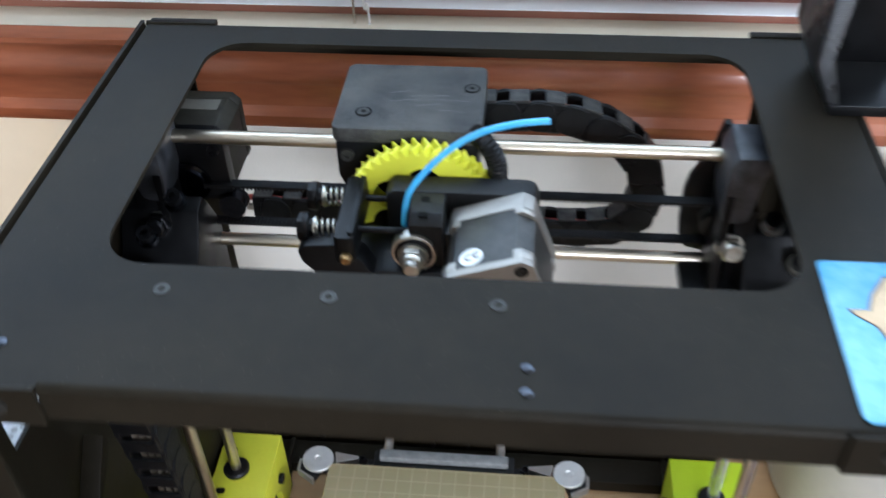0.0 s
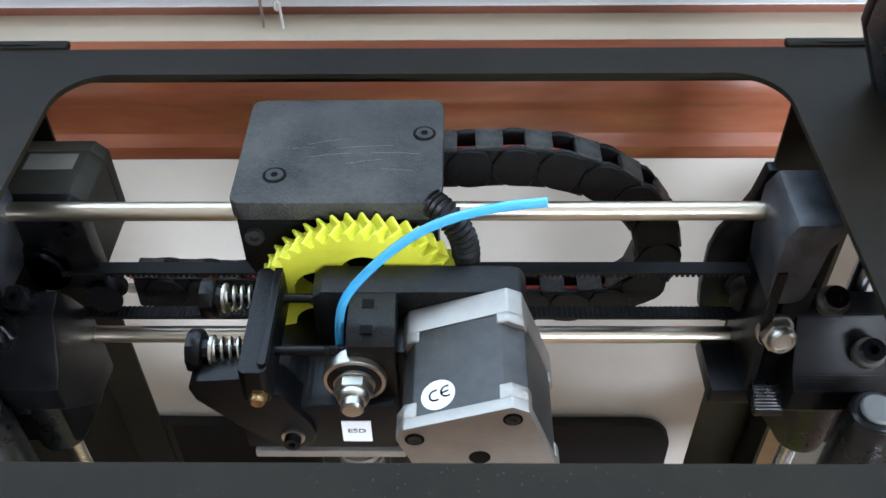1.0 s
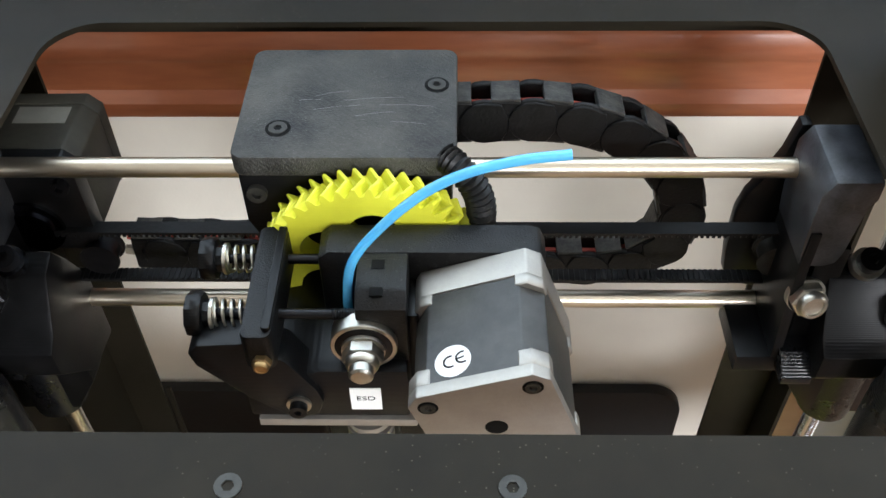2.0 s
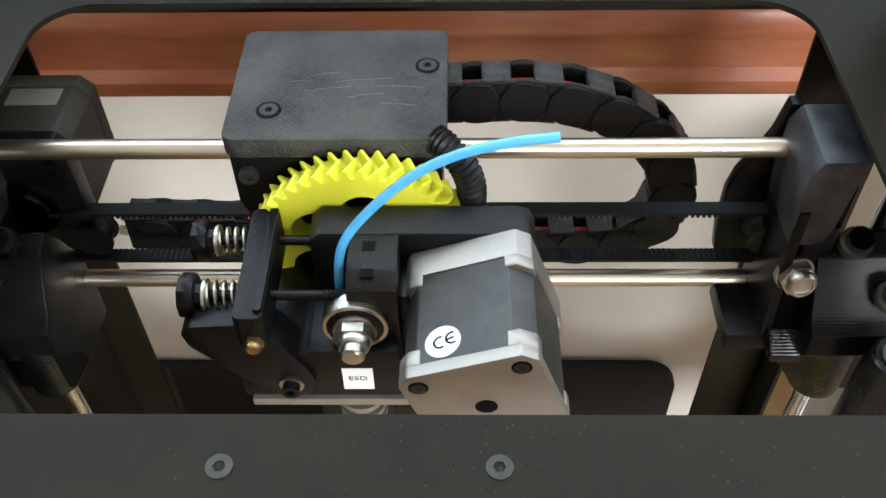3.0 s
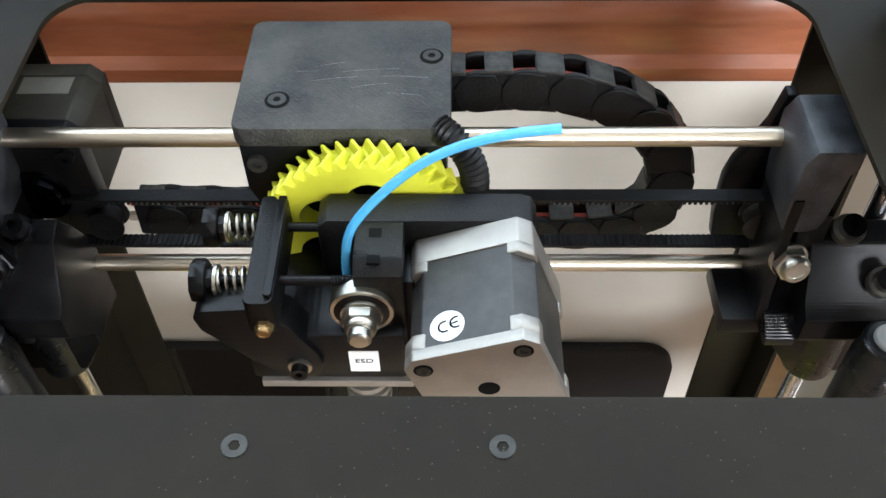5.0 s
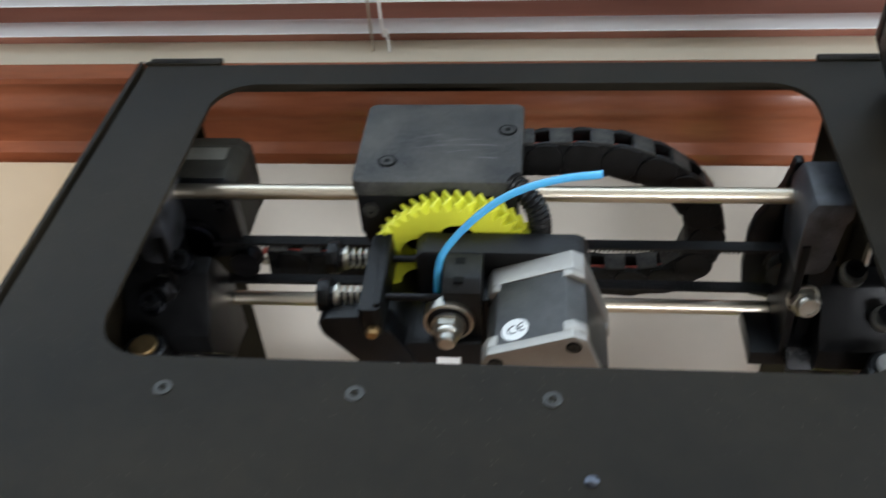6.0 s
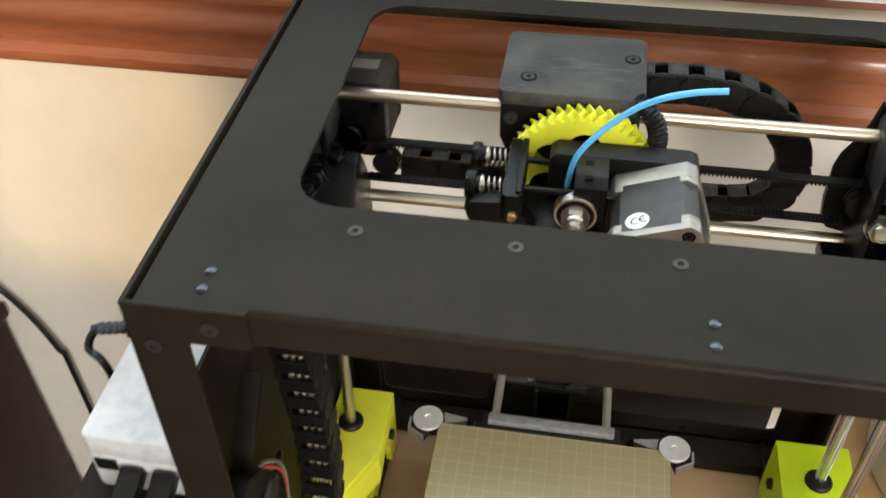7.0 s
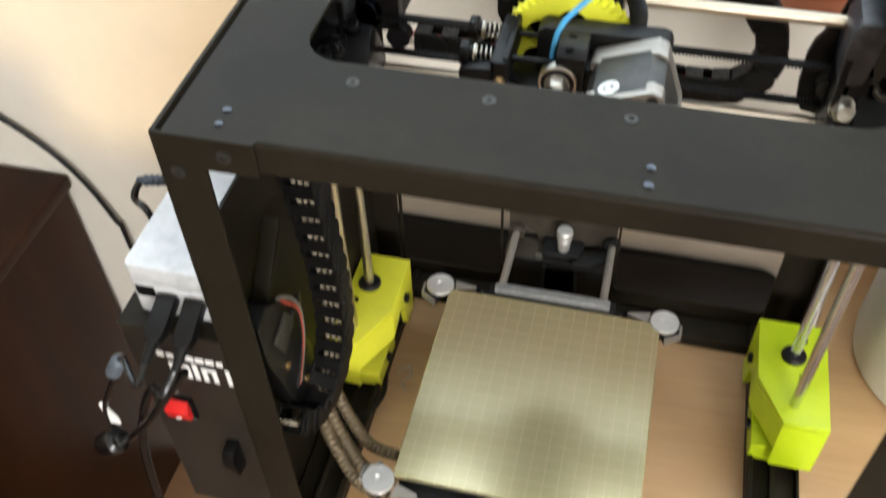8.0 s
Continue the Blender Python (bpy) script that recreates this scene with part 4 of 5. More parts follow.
bear = part("bearing", lathe([(0.0072, 0), (0.0101, 0), (0.0104, 0.0003), (0.0104, 0.0066), (0.0101, 0.007), (0.004, 0.007)], (GX, 0.1212, GZ + 0.0045), (0, 1, 0), 36), NICKEL, ext, "steel ball bearing")
part("seal", lathe([(0.0045, 0), (0.0082, 0), (0.0090, 0.0004), (0.0045, 0.0006)], (GX, 0.1208, GZ + 0.0045), (0, 1, 0), 32), BOLT, bear)
part("washer", lathe([(0.003, 0), (0.0068, 0), (0.0068, 0.0012), (0.003, 0.0012)], (GX, 0.1196, GZ + 0.0045), (0, 1, 0), 28), NICKEL, ext)
part("lock_nut", hex_nut(0.0065, 0.0066, (GX, 0.1197, GZ + 0.0045), (0, -1, 0)), NICKEL, ext, "bright lock nut")
part("bolt_end", lathe([(0.0038, 0), (0.0038, 0.0035), (0.0030, 0.0042), (0.0002, 0.0043)], (GX, 0.1138, GZ + 0.0045), (0, -1, 0), 20), NICKEL, ext)
arm = part("idler_arm", prism([(-0.0735, 0.3480), (-0.0700, 0.3520), (-0.0560, 0.3530), (-0.0440, 0.3440), (-0.0360, 0.3290), (-0.0345, 0.3230), (-0.0365, 0.3165), (-0.0425, 0.3140), (-0.0480, 0.3160), (-0.0580, 0.3250), (-0.0720, 0.3420)], "y", 0.1160, 0.1290, 0.0012), PLASTIC, ext)
part("pivot_washer", cyl((-0.0425, 0.1150, 0.3225), (-0.0425, 0.1162, 0.3225), 0.0040, seg=28), NICKEL, ext)
socket_screw(ext, (-0.0425, 0.1151, 0.3225), (0, -1, 0), 0.0029, 0.0030, BOLT)
part("idler_block", prism(rounded(-0.0555, 0.1130, -0.0462, 0.1590, 0.0026, 4), "z", 0.3445, 0.3600, 0.0010), SPECKLED, ext)
part("idler_ridge", prism(rounded(-0.0492, 0.1150, -0.0464, 0.1580, 0.0012, 4), "z", 0.3598, 0.3618, 0.0006), PLASTIC, ext)
part("brass_nut", hex_nut(0.0030, 0.0040, (-0.0500, 0.1135, 0.3490), (0, -1, 0)), BRASS, ext, "small brass nut")
for y in (0.1505, 0.1275):
    part("spring", spring((-0.0662, y, 0.3535), (-0.0556, y, 0.3535), 0.0042, 0.00055, 4), NICKEL, ext, "bright coil spring")
    part("washer", lathe([(0.0025, 0), (0.0052, 0), (0.0052, 0.0010), (0.0025, 0.0010)], (-0.0668, y, 0.3535), (1, 0, 0), 24), NICKEL, ext)
    part("cap", lathe([(0.0030, 0), (0.0068, 0.0003), (0.0072, 0.0012), (0.0072, 0.0040), (0.0066, 0.0050), (0.0045, 0.0052), (0.0045, 0.0075), (0.0030, 0.0076)], (-0.0742, y, 0.3535), (1, 0, 0), 9), PLASTIC, ext, "ribbed black thumb cap")
    part("long_screw", several(cyl((-0.0670, y, 0.3535), (-0.0200, y, 0.3535), 0.0017, seg=12), tube([Vector((-0.0300 + i * 0.00012, y + 0.0017 * math.cos(i * 0.9), 0.3535 + 0.0017 * math.sin(i * 0.9))) for i in range(70)], 0.0003, 4)), BOLT, ext)
base(ext)
hot = thing("hot_end", (-0.024, 0.135, 0.27), "metal hot end under the extruder body", "hot end")
for i in range(5):
    part("fin", cyl((-0.0235, 0.1350, 0.2760 + i * 0.0058), (-0.0235, 0.1350, 0.2788 + i * 0.0058), 0.0085, seg=28), ALU, hot)
part("core", cyl((-0.0235, 0.1350, 0.272), (-0.0235, 0.1350, 0.3075), 0.0050, seg=20), ALU, hot)
part("fan_shroud", box((-0.0120, 0.1250, 0.283), (0.0080, 0.155, 0.3070), 0.002), PLASTIC, hot)
base(hot)

mot = thing("stepper_motor", (0.0195, 0.12, 0.318), "tilted stepper motor, black case between grey cast caps", "motor", "stepper motors")
TURN19 = Matrix.Translation((0.0198, 0, 0.3410)) @ Matrix.Rotation(radians(-19.5), 4, "Y")


def turned(bm):
    bm.transform(TURN19)
    return bm


def cap(name, y0, y1, inner, label):
    """A cast cap whose corners reach further over the case."""
    half, k = 0.0211, 0.0171
    ob = part(name, turned(prism(square((0, 0), half, half - k), "y", y0, y1, 0.0007)), ALU, mot, label)
    for sx in (-1, 1):
        for sz in (-1, 1):
            tri = [(sx * half, sz * k), (sx * k, sz * half), (sx * (k - 0.004), sz * half), (sx * (k - 0.004), sz * (half - 0.003)), (sx * (half - 0.003), sz * (k - 0.004)), (sx * half, sz * (k - 0.004))]
            part("corner_lip", turned(prism(tri, "y", min(y0, inner) if inner < y0 else y1 - 0.0005, max(y1, inner) if inner > y1 else y0 + 0.0005, 0.0004, 1)), ALU, ob)
    return ob


rear = cap("rear_cap", 0.0955, 0.0998, 0.1050, "grey cast rear cap")
part("case", turned(prism(square((0, 0), 0.0206, 0.0062), "y", 0.0998, 0.1330, 0.0006)), MOTOR_BLACK, mot, "scuffed black case")
cap("front_cap", 0.1330, 0.1434, 0.1290, "grey cast front cap")
for sx in (-1, 1):
    for sz in (-1, 1):
        p = TURN19 @ Vector((sx * 0.0155, 0.0956, sz * 0.0155))
        # flat black disc in place of the shaded hollow round each cap screw
        part("recess_shade", cyl(p + Vector((0, 0.0005, 0)), p - Vector((0, 0.0002, 0)), 0.0030, seg=24), INK_HOLE, rear)
        part("screw", lathe([(0.0022, 0), (0.0022, 0.0006), (0.0012, 0.0006), (0.0010, 0.0002)], p, (0, -1, 0), 16), DULL, rear)
# the shaft opening is a black disc too, its shade given as colour
part("shaft_hole_shade", lathe([(0.0034, 0), (0.0034, 0.0003), (0.0002, 0.0003)], TURN19 @ Vector((0, 0.0957, 0)), (0, -1, 0), 24), INK_HOLE, rear)
part("sticker", turned(cyl((-0.0062, 0.1062, 0.0205), (-0.0062, 0.1062, 0.02075), 0.0055, seg=40)), WHITE, mot, "round white sticker")


def arc_letter(cx, cy, r, w, bar):
    """A round letter C, or E with a middle bar, as a thin flat shape."""
    ang = [radians(a) for a in range(62, 299, 12)]
    pts = [(cx + (r + w) * math.cos(a), cy + (r + w) * math.sin(a)) for a in ang] + [(cx + r * math.cos(a), cy + r * math.sin(a)) for a in reversed(ang)]
    bm = prism(pts, "z", 0.0, 0.00005)
    if bar:
        merge(bm, prism([(cx - r - w * 0.5, cy - w * 0.45), (cx + r * 0.30, cy - w * 0.45), (cx + r * 0.30, cy + w * 0.45), (cx - r - w * 0.5, cy + w * 0.45)], "z", 0.0, 0.00005))
    bm.transform(TURN19 @ Matrix.Translation((-0.0062, 0.1062, 0.02078)) @ Matrix.Rotation(radians(14), 4, "Z"))
    return bm


part("letter", arc_letter(-0.0008, 0.0, 0.0016, 0.00062, False), INK_HOLE, mot, "black letter C")
part("letter", arc_letter(0.0030, 0.0, 0.0016, 0.00062, True), INK_HOLE, mot, "black letter E")
base(mot)

fil = [(-0.0255, 0.1325, 0.338), (-0.0255, 0.1325, 0.3560), (-0.0225, 0.1325, 0.3720), (-0.0130, 0.1325, 0.3865), (-0.0010, 0.1325, 0.3990), (0.0110, 0.1325, 0.4065), (0.0250, 0.1325, 0.4110), (0.0385, 0.1325, 0.4130)]
lone("filament_strand", tube(smooth_path(fil, 6), 0.00150, 12), BLUE, "short curved strand of light blue filament", "filament")


# ---------------------------------------------------------------- drag chains
def chain_link(length, width, height, dust):
    """One link along x: two side plates with round ends, cross bars above and below."""
    h = height / 2
    plate = [(-0.16 * length + h * math.cos(radians(a)), h * math.sin(radians(a))) for a in range(90, 271, 20)] + [(length * 0.62, -h * 0.92), (length * 0.62, h * 0.92)]
    bm = bmesh.new()
    for y0, y1 in ((-width / 2, -width / 2 + 0.0022), (width / 2 - 0.0022, width / 2)):
        merge(bm, prism(plate, "y", y0, y1, 0.0004, 1))
    raised = [(-0.16 * length + h * 0.96 * math.cos(radians(a)), h * 0.96 * math.sin(radians(a))) for a in range(90, 271, 20)] + [(length * 0.20, -h * 0.90), (length * 0.34, -h * 0.40), (length * 0.34, h * 0.40), (length * 0.20, h * 0.90)]
    for y0, y1 in ((-width / 2 - 0.0010, -width / 2), (width / 2, width / 2 + 0.0010)):
        merge(bm, prism(raised, "y", y0, y1, 0.0003, 1))
        merge(bm, box((length * 0.36, y0 * 1.0, -h * 0.30), (length * 0.40, y1, h * 0.30)))
    bars = box((0.0, -width / 2 + 0.0005, h * 0.80), (length * 0.60, width / 2 - 0.0005, h * 1.04), 0.0003, seg=1)
    merge(bars, box((0.0, -width / 2 + 0.0005, -h * 1.04), (length * 0.60, width / 2 - 0.0005, -h * 0.80), 0.0003, seg=1))
    return mesh_of("side_plates", bm, CHAIN), mesh_of("cross_bars", bars, CHAIN_DUST if dust else CHAIN)


def drag_chain(name_label, path, normal, pitch, width, height, dust):
    """Links laid along a path; normal is the sideways direction of the chain."""
    c = thing("drag_chain", path[0], name_label, "cable chain", "drag chains")
    plates, bars = chain_link(pitch, width, height, dust)
    length, seg = [0.0], [Vector(p) for p in path]
    for a, b in zip(seg, seg[1:]):
        length.append(length[-1] + (b - a).length)

    def at(d):
        for i in range(len(seg) - 1):
            if length[i + 1] >= d:
                return seg[i].lerp(seg[i + 1], (d - length[i]) / max(1e-9, length[i + 1] - length[i]))
        return seg[-1]
    n = int(length[-1] / pitch)
    side = Vector(normal).normalized()
    for k in range(n):
        a, b = at(k * pitch), at((k + 1) * pitch)
        x = (b - a).normalized()
        z = x.cross(side).normalized()
        m = Matrix((x, side, z)).transposed().to_4x4()
        m.translation = a + x * pitch * 0.16
        link = new("link", plates)
        link.parent, link.matrix_basis = c, m
        bar = new("cross_bar", bars)
        bar.parent = link
    base(c)
    return c


loop = smooth_path([(0.0000, 0.2115, 0.3650), (0.0220, 0.2115, 0.3655), (0.0400, 0.2115, 0.3660), (0.0560, 0.2115, 0.3630), (0.0720, 0.2115, 0.3560), (0.0860, 0.2115, 0.3440), (0.0945, 0.2115, 0.3260), (0.0940, 0.2115, 0.3080),
                    (0.0860, 0.2115, 0.2950), (0.0700, 0.2115, 0.2895), (0.0500, 0.2115, 0.2890), (0.0, 0.2115, 0.2900), (-0.060, 0.2115, 0.2950), (-0.128, 0.2115, 0.2980)], 8)
drag_chain("black drag chain looping from the tool head", loop, (0, 1, 0), 0.0172, 0.0125, 0.0180, True)
lone("chain_wire", tube([p + Vector((0, 0.002, 0.002)) for p in loop], 0.0018, 6), WIRE_RED, "reddish wire inside the drag chain", "wire")
lone("chain_wire", tube([p + Vector((0, -0.003, -0.001)) for p in loop], 0.0022, 6), WIRE, "beige wire inside the drag chain", "wire")
fall = smooth_path([(-0.152, 0.060, 0.352), (-0.152, 0.066, 0.320), (-0.151, 0.072, 0.270), (-0.150, 0.076, 0.220), (-0.150, 0.076, 0.180), (-0.151, 0.072, 0.150), (-0.155, 0.062, 0.122), (-0.160, 0.045, 0.108), (-0.165, 0.028, 0.112), (-0.168, 0.016, 0.130)], 8)
drag_chain("black drag chain hanging inside the frame with pale wires", fall, (1, 0, 0), 0.0165, 0.0200, 0.0170, False)
for dx in (-0.004, 0.000, 0.004):
    lone("chain_wire", tube([p + Vector((dx, -0.0035, 0.0)) for p in fall], 0.0015, 6), WIRE, "pale wire inside the hanging drag chain", "wire")

# the loom that leaves the electronics box for the hanging chain
for i, mat in enumerate((FADED, WIRE_RED, RUBBER)):
    d = 0.0024 * i
    lone("loom_wire", tube(smooth_path([(-0.182, 0.026 - d, 0.186), (-0.172, 0.040, 0.218 - d), (-0.168, 0.054 - d, 0.208 - d), (-0.1675, 0.063 - d, 0.186), (-0.1670, 0.058 - d, 0.160), (-0.1660, 0.040 - d, 0.138)], 8), 0.0012, 8), mat,
         ("dull grey", "reddish", "black rubber")[i] + " loom wire curving out of the electronics box", "wire")
gb = thing("chain_guide", (-0.170, 0.04, 0.10), "black printed guide that holds the end of the hanging chain", "bracket")
part("body", prism([(0.008, 0.232), (0.022, 0.238), (0.040, 0.222), (0.060, 0.170), (0.068, 0.140), (0.064, 0.100), (0.048, 0.094), (0.030, 0.128), (0.010, 0.196)], "x", -0.1815, -0.1665, 0.0020), PLASTIC, gb)
part("clamp", prism([(0.020, 0.205), (0.040, 0.212), (0.048, 0.196), (0.028, 0.186)], "x", -0.1665, -0.1640, 0.0010), MOTOR_BROWN, gb, "brown clamp plate")
for y, z in ((0.030, 0.170), (0.050, 0.128)):
    part("screw", lathe([(0.0026, 0), (0.0026, 0.0016), (0.0012, 0.0018), (0.0010, 0.0008)], (-0.1666, y, z), (1, 0, 0), 16), BRASS, gb, "small brass screw")
base(gb)

# ---------------------------------------------------------------- electronics box, small computer, plugs and leads
eb = thing("electronics_box", (-0.227, 0.12, 0.0), "black sheet steel electronics box beside the frame", "electronics box")
part("front_panel", several(holed([(-0.2690, -0.020), (-0.1850, -0.020), (-0.1850, 0.196), (-0.1880, 0.2005), (-0.2690, 0.2005)], [[(-0.2585, 0.104), (-0.2375, 0.104), (-0.2375, 0.126), (-0.2585, 0.126)]], "y", 0.0180, 0.0200)), LACQUER, eb)
part("cover", several(box((-0.2690, 0.0201, 0.0), (-0.2670, 0.235, 0.2000)), box((-0.2669, 0.233, 0.0), (-0.1850, 0.235, 0.2000)), box((-0.2690, 0.0160, 0.2005), (-0.1850, 0.2350, 0.2025), 0.0004, seg=1), box((-0.2669, 0.0201, 0.0), (-0.1850, 0.2329, 0.002))), POWDER, eb)
part("switch_frame", several(box((-0.2590, 0.0160, 0.1035), (-0.2370, 0.0185, 0.1265), 0.0006)), INK_HOLE, eb)
part("rocker", prism([(0.0160, 0.1055), (0.0160, 0.1245), (0.0142, 0.1245), (0.0105, 0.1150), (0.0125, 0.1055)], "x", -0.2570, -0.2395, 0.0006), RED, eb, "red rocker switch")
part("mark", box((-0.2500, 0.0112, 0.1075), (-0.2465, 0.0122, 0.1090)), WHITE, eb)
for i, (x, wd) in enumerate(((-0.2500, 0.0050), (-0.2430, 0.0046), (-0.2370, 0.0050), (-0.2305, 0.0058), (-0.2235, 0.0058), (-0.2165, 0.0058), (-0.2090, 0.0044))):
    part("mark", box((x, 0.0177, 0.1718), (x + wd, 0.0180, 0.1768)), WHITE, eb, "white painted bar" if i == 0 else "")
for x, hh in ((-0.2440, 0.0145), (-0.2385, 0.0145), (-0.2330, 0.0145), (-0.2275, 0.0165), (-0.2215, 0.0145), (-0.2145, 0.0145), (-0.2045, 0.0165)):
    part("mark", box((x, 0.0177, 0.1520), (x + 0.0034, 0.0180, 0.1520 + hh)), WHITE, eb)
for x, wd in ((-0.2405, 0.0080), (-0.2180, 0.0034)):
    part("mark", box((x, 0.0177, 0.1632), (x + wd, 0.0180, 0.1665)), WHITE, eb)
for x, z in ((-0.2505, 0.129), (-0.2440, 0.0995)):
    part("mark", box((x, 0.0177, z), (x + 0.0045, 0.0180, z + 0.0014)), GREYLABEL, eb)
for x, z in ((-0.1920, 0.1860), (-0.2000, 0.098), (-0.2150, 0.075), (-0.1960, 0.060)):
    socket_screw(eb, (x, 0.0182, z), (0, -1, 0), 0.0030, 0.0012, DULL)
part("rocker", prism([(0.0178, 0.050), (0.0178, 0.082), (0.0060, 0.080), (0.0030, 0.070), (0.0060, 0.052)], "x", -0.2210, -0.2120, 0.0008), BOLT, eb, "black plug in the panel")
base(eb)

pi = thing("single_board_computer", (-0.228, 0.07, 0.2025), "small computer in a translucent white plastic case", "computer")
part("lower_shell", prism(rounded(-0.2590, 0.0290, -0.1960, 0.1180, 0.0050, 4), "z", 0.2026, 0.2300, 0.0012), CASE, pi)
part("lid", prism(rounded(-0.2590, 0.0290, -0.1960, 0.1180, 0.0050, 4), "z", 0.2304, 0.2450, 0.0022), CASE, pi)
# no opening here: a black plate gives the socket its shade
part("port", box((-0.2545, 0.0283, 0.2190), (-0.2425, 0.0292, 0.2280)), INK_HOLE, pi, "black plate for the shaded network port")
for a in (90, 210, 330, 30, 150):
    part("emblem_dot", cyl((-0.2250 + 0.0045 * math.cos(radians(a)), 0.0800 + 0.0045 * math.sin(radians(a)), 0.24495), (-0.2250 + 0.0045 * math.cos(radians(a)), 0.0800 + 0.0045 * math.sin(radians(a)), 0.24515), 0.0018, seg=14), GREYLABEL, pi)
base(pi)


def plug(x, z, lean):
    p = thing("usb_plug", (x, 0.02, z), "black moulded plug in the side of the small computer", "plug", "plugs")
    m = Matrix.Translation((x, 0.0285, z)) @ Matrix.Rotation(radians(lean), 4, "X")
    body = prism([(-0.0062, -0.0005), (0.0062, -0.0005), (0.0062, -0.0240), (0.0045, -0.0300), (-0.0045, -0.0300), (-0.0062, -0.0240)], "z", -0.0042, 0.0042, 0.0012)
    body.transform(m)
    part("grip", body, RUBBER, p)
    neck = lathe([(0.0038, 0), (0.0036, 0.004), (0.0030, 0.006), (0.0034, 0.008), (0.0026, 0.010), (0.0030, 0.012), (0.0022, 0.014)], (0, -0.0295, 0), (0, -1, 0), 14)
    neck.transform(m)
    part("strain_relief", neck, RUBBER, p)
    base(p)
    return m @ Vector((0, -0.043, 0))


e1 = plug(-0.2330, 0.2230, 18)
e2 = plug(-0.2155, 0.2230, 24)
cable = thing("usb_cable", (-0.26, 0.0, 0.11), "dark cable with a pale clamped ferrite", "cable", "cables")
part("lead", tube(smooth_path([e1, e1 + Vector((-0.004, -0.010, -0.010)), (-0.2560, -0.004, 0.196), (-0.2680, -0.002, 0.176), (-0.2800, 0.0, 0.152), (-0.2920, 0.0, 0.126), (-0.2950, 0.0, 0.104), (-0.2880, 0.000, 0.092)], 8), 0.0020, 8), CABLE, cable)
part("ferrite", lathe([(0.0030, 0), (0.0048, 0.001), (0.0052, 0.003), (0.0052, 0.017), (0.0047, 0.019), (0.0028, 0.021)], (-0.2705, -0.002, 0.1735), (0.5, 0.0, 0.86), 14), FERRITE, cable, "grey plastic ferrite")
base(cable)
cable = thing("usb_cable", (-0.26, 0.0, 0.0), "thick black cable hanging past the panel", "cable", "cables")
part("lead", tube(smooth_path([e2, e2 + Vector((-0.006, -0.012, -0.012)), (-0.2340, -0.014, 0.186), (-0.2510, -0.011, 0.152), (-0.2650, -0.009, 0.110), (-0.2760, -0.007, 0.050), (-0.2860, -0.004, -0.040), (-0.2900, 0.0, -0.20)], 8), 0.0030, 10), CABLE, cable)
base(cable)
cable = thing("barrel_cable", (-0.28, 0.0, 0.08), "black cable ending in a round filter sleeve", "cable", "cables")
part("lead", tube(smooth_path([(-0.2100, -0.010, 0.205), (-0.2260, -0.016, 0.180), (-0.2450, -0.017, 0.150), (-0.2650, -0.014, 0.122), (-0.2820, -0.008, 0.098), (-0.2950, -0.005, 0.082)], 8), 0.0026, 10), CABLE, cable)
part("sleeve", lathe([(0.0030, 0), (0.0050, 0.001), (0.0054, 0.006), (0.0088, 0.008), (0.0092, 0.011), (0.0092, 0.028), (0.0080, 0.031), (0.0030, 0.033)], (-0.2850, -0.006, 0.096), (-0.70, 0.10, -0.66), 18), CABLE, cable, "black rubber sleeve")
part("tag", prism([(-0.2960, 0.128), (-0.2930, 0.130), (-0.2860, 0.114), (-0.2860, 0.106), (-0.2950, 0.106)], "y", -0.0010, 0.0), WHITE, cable, "torn white tag")
base(cable)
pp = thing("power_plug", (-0.25, 0.122, 0.236), "ribbed blue-black plug behind the small computer", "plug", "plugs")
part("strain_relief", lathe([(0.0030, 0)] + [(0.0034 + 0.0008 * (k % 2), 0.002 + 0.0024 * k) for k in range(9)] + [(0.0028, 0.0255)], (-0.2760, 0.1220, 0.2240), (-0.0220, 0.0, -0.0050), 16), SKYBLUE_DARK, pp)
part("grip", box((-0.2770, 0.1175, 0.2185), (-0.2650, 0.1265, 0.2290), 0.0015), RUBBER, pp)
base(pp)
lone("power_lead", tube(smooth_path([(-0.2848, 0.1220, 0.2220), (-0.2980, 0.1210, 0.2190), (-0.3040, 0.116, 0.2070), (-0.2890, 0.106, 0.205), (-0.2860, 0.110, 0.15), (-0.2820, 0.13, 0.0), (-0.280, 0.15, -0.20)], 8), 0.0026, 8), CABLE,
     "black power lead rising behind the small computer", "cable", "cables")
lone("wall_cable", tube(smooth_path([(-0.95, 0.409, 0.12), (-0.79, 0.408, 0.035), (-0.682, 0.407, -0.024), (-0.618, 0.406, -0.086), (-0.583, 0.405, -0.165), (-0.576, 0.405, -0.230), (-0.57, 0.405, -0.74)], 8), 0.0032, 10), CABLE,
     "black cable sagging along the wall", "cable", "cables")
for i, (y, z) in enumerate(((0.045, 0.022), (0.060, 0.030), (0.033, 0.018))):
    pts = smooth_path([(-0.178, y + 0.050, z + 0.045), (-0.168, y + 0.030, z + 0.030), (-0.150, y + 0.012, z + 0.018), (-0.130, y - 0.004, z + 0.014), (-0.105, y - 0.012, z + 0.020)], 12)
    lone("braided_hose", tube(pts, 0.0042, 10, 0.0008, 2), SHEATH, "bronze ribbed wire sleeve running to the bed", "hose", "wire sleeves")
lone("loose_wire", tube(smooth_path([(-0.1600, 0.190, 0.012), (-0.1480, 0.150, 0.010), (-0.1420, 0.120, 0.012), (-0.1500, 0.095, 0.018), (-0.1700, 0.085, 0.030)], 8), 0.0020, 8), RUBBER, "thin black wire along the base rail", "wire")
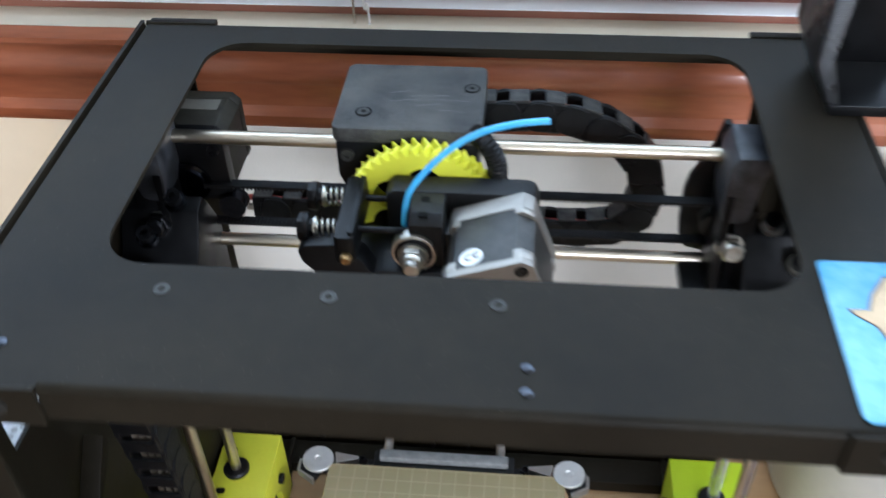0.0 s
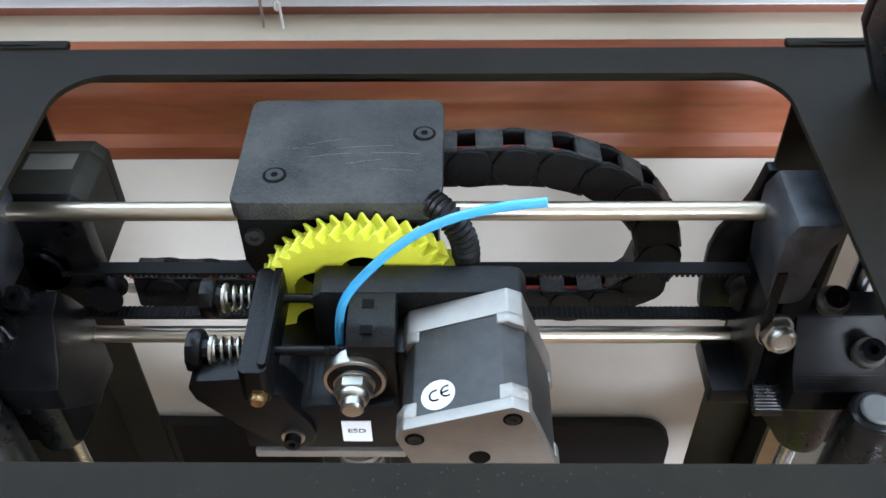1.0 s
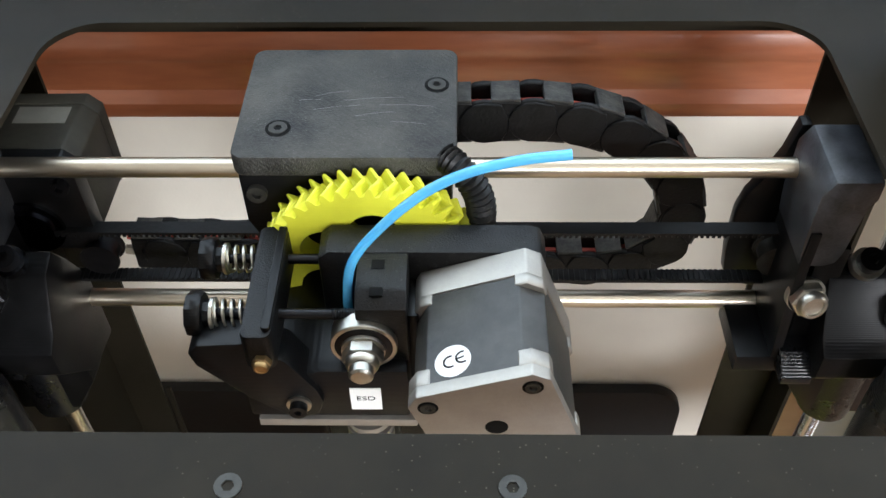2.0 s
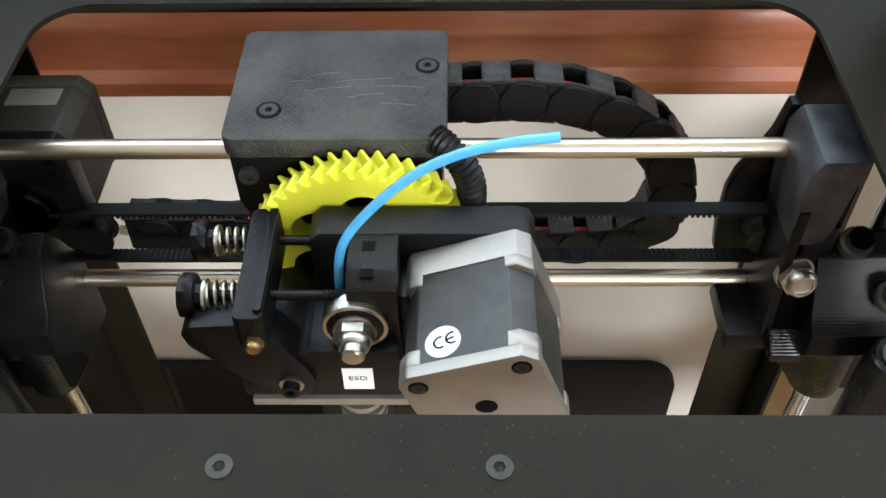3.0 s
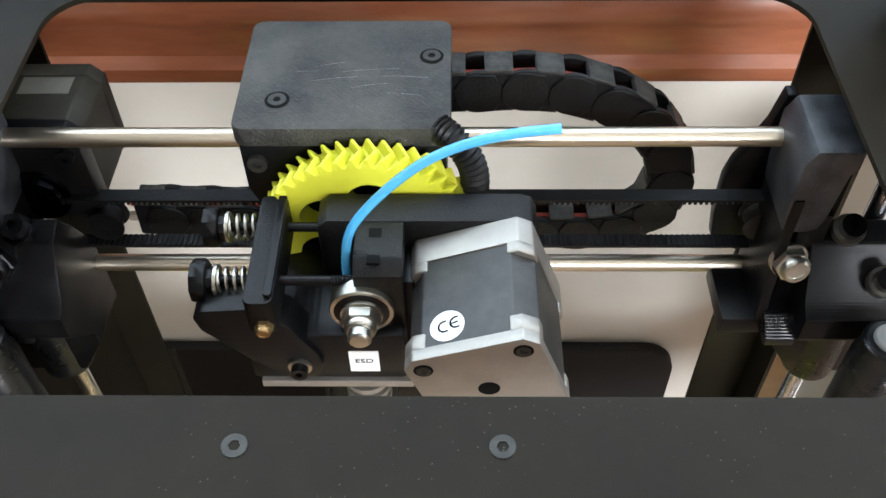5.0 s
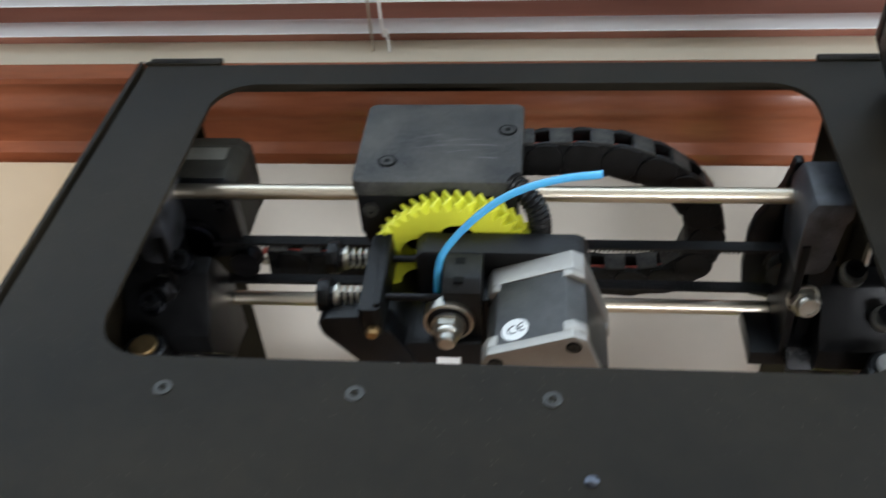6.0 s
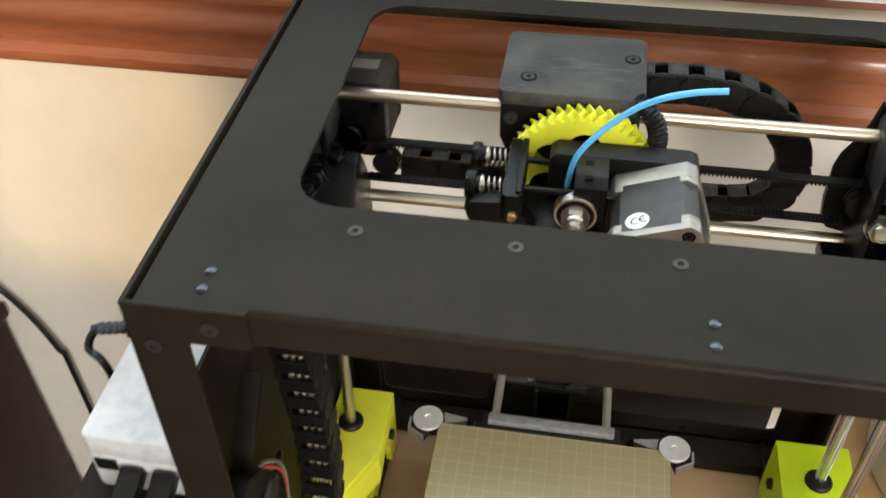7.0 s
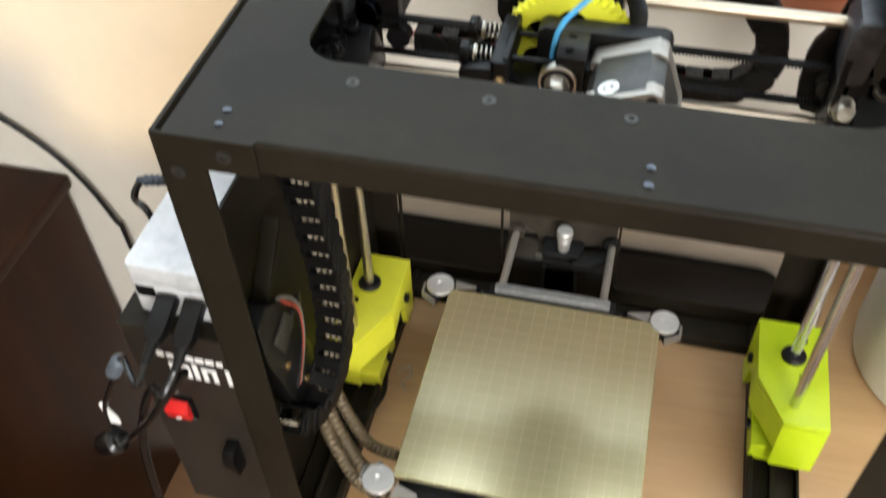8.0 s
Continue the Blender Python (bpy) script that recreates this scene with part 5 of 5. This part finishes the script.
lone("loose_wire", tube(smooth_path([(-0.1380, 0.150, 0.0022), (-0.1300, 0.158, 0.0035), (-0.1270, 0.150, 0.0030), (-0.1320, 0.140, 0.0022), (-0.1260, 0.134, 0.0022)], 8), 0.0008, 6), WIRE, "thin pale wire curled on the table", "wire")
bars = thing("brace", (-0.178, 0.04, 0.17), "black diagonal brace inside the frame", "brace")
part("strut", prism([(0.004, 0.190), (0.010, 0.200), (0.070, 0.262), (0.074, 0.254)], "x", -0.1822, -0.172, 0.0006), POWDER, bars)
part("wire_loop", tube(smooth_path([(-0.178, 0.082, 0.165), (-0.172, 0.072, 0.190), (-0.170, 0.054, 0.190), (-0.174, 0.040, 0.165), (-0.179, 0.034, 0.14)], 8), 0.0016, 8), DULL, bars, "dull wire loop")
base(bars)

# ---------------------------------------------------------------- on the top plate: spool arm and card
sa = thing("spool_arm", (0.175, 0.21, H), "black printed spool arm bracket bolted upright on the top plate", "bracket")
part("back_wall", prism([(0.1690, H), (0.2090, H), (0.2090, 0.535), (0.1590, 0.535), (0.1570, 0.412)], "y", 0.2260, 0.2330, 0.0012), PLASTIC, sa)
part("left_wall", prism([(0.1690, H), (0.1740, H), (0.1650, 0.414), (0.1730, 0.535), (0.1590, 0.535), (0.1570, 0.412)], "y", 0.1860, 0.2262, 0.0012), LAYERED, sa)
part("ledge", prism([(0.1690, H), (0.2090, H), (0.2090, H + 0.006), (0.1670, H + 0.006)], "y", 0.1850, 0.2262, 0.0012), PLASTIC, sa)
base(sa)
cd = thing("picture_card", (0.164, 0.045, H), "glossy light blue card with tan figure lying on the plate", "card")
part("sheet", prism(rounded(0.1420, 0.0045, 0.1990, 0.0830, 0.0030, 4), "z", H + 0.0002, H + 0.0012, 0.0003, 1), CARD, cd)
fig = [(0.1570, 0.0480), (0.1500, 0.0540), (0.1495, 0.0560), (0.1560, 0.0560), (0.1590, 0.0640), (0.1650, 0.0730), (0.1800, 0.0760), (0.1900, 0.0700), (0.1900, 0.0200), (0.1780, 0.0180), (0.1740, 0.0250), (0.1680, 0.0180), (0.1600, 0.0160), (0.1590, 0.0240), (0.1610, 0.0360)]
part("outline", prism([(x + (x - 0.172) * 0.05, y + (y - 0.046) * 0.05) for x, y in fig], "z", H + 0.0013, H + 0.0014), BROWN_INK, cd)
part("figure", prism(fig, "z", H + 0.0013, H + 0.0016), TAN, cd, "plain tan printed shape")
base(cd)
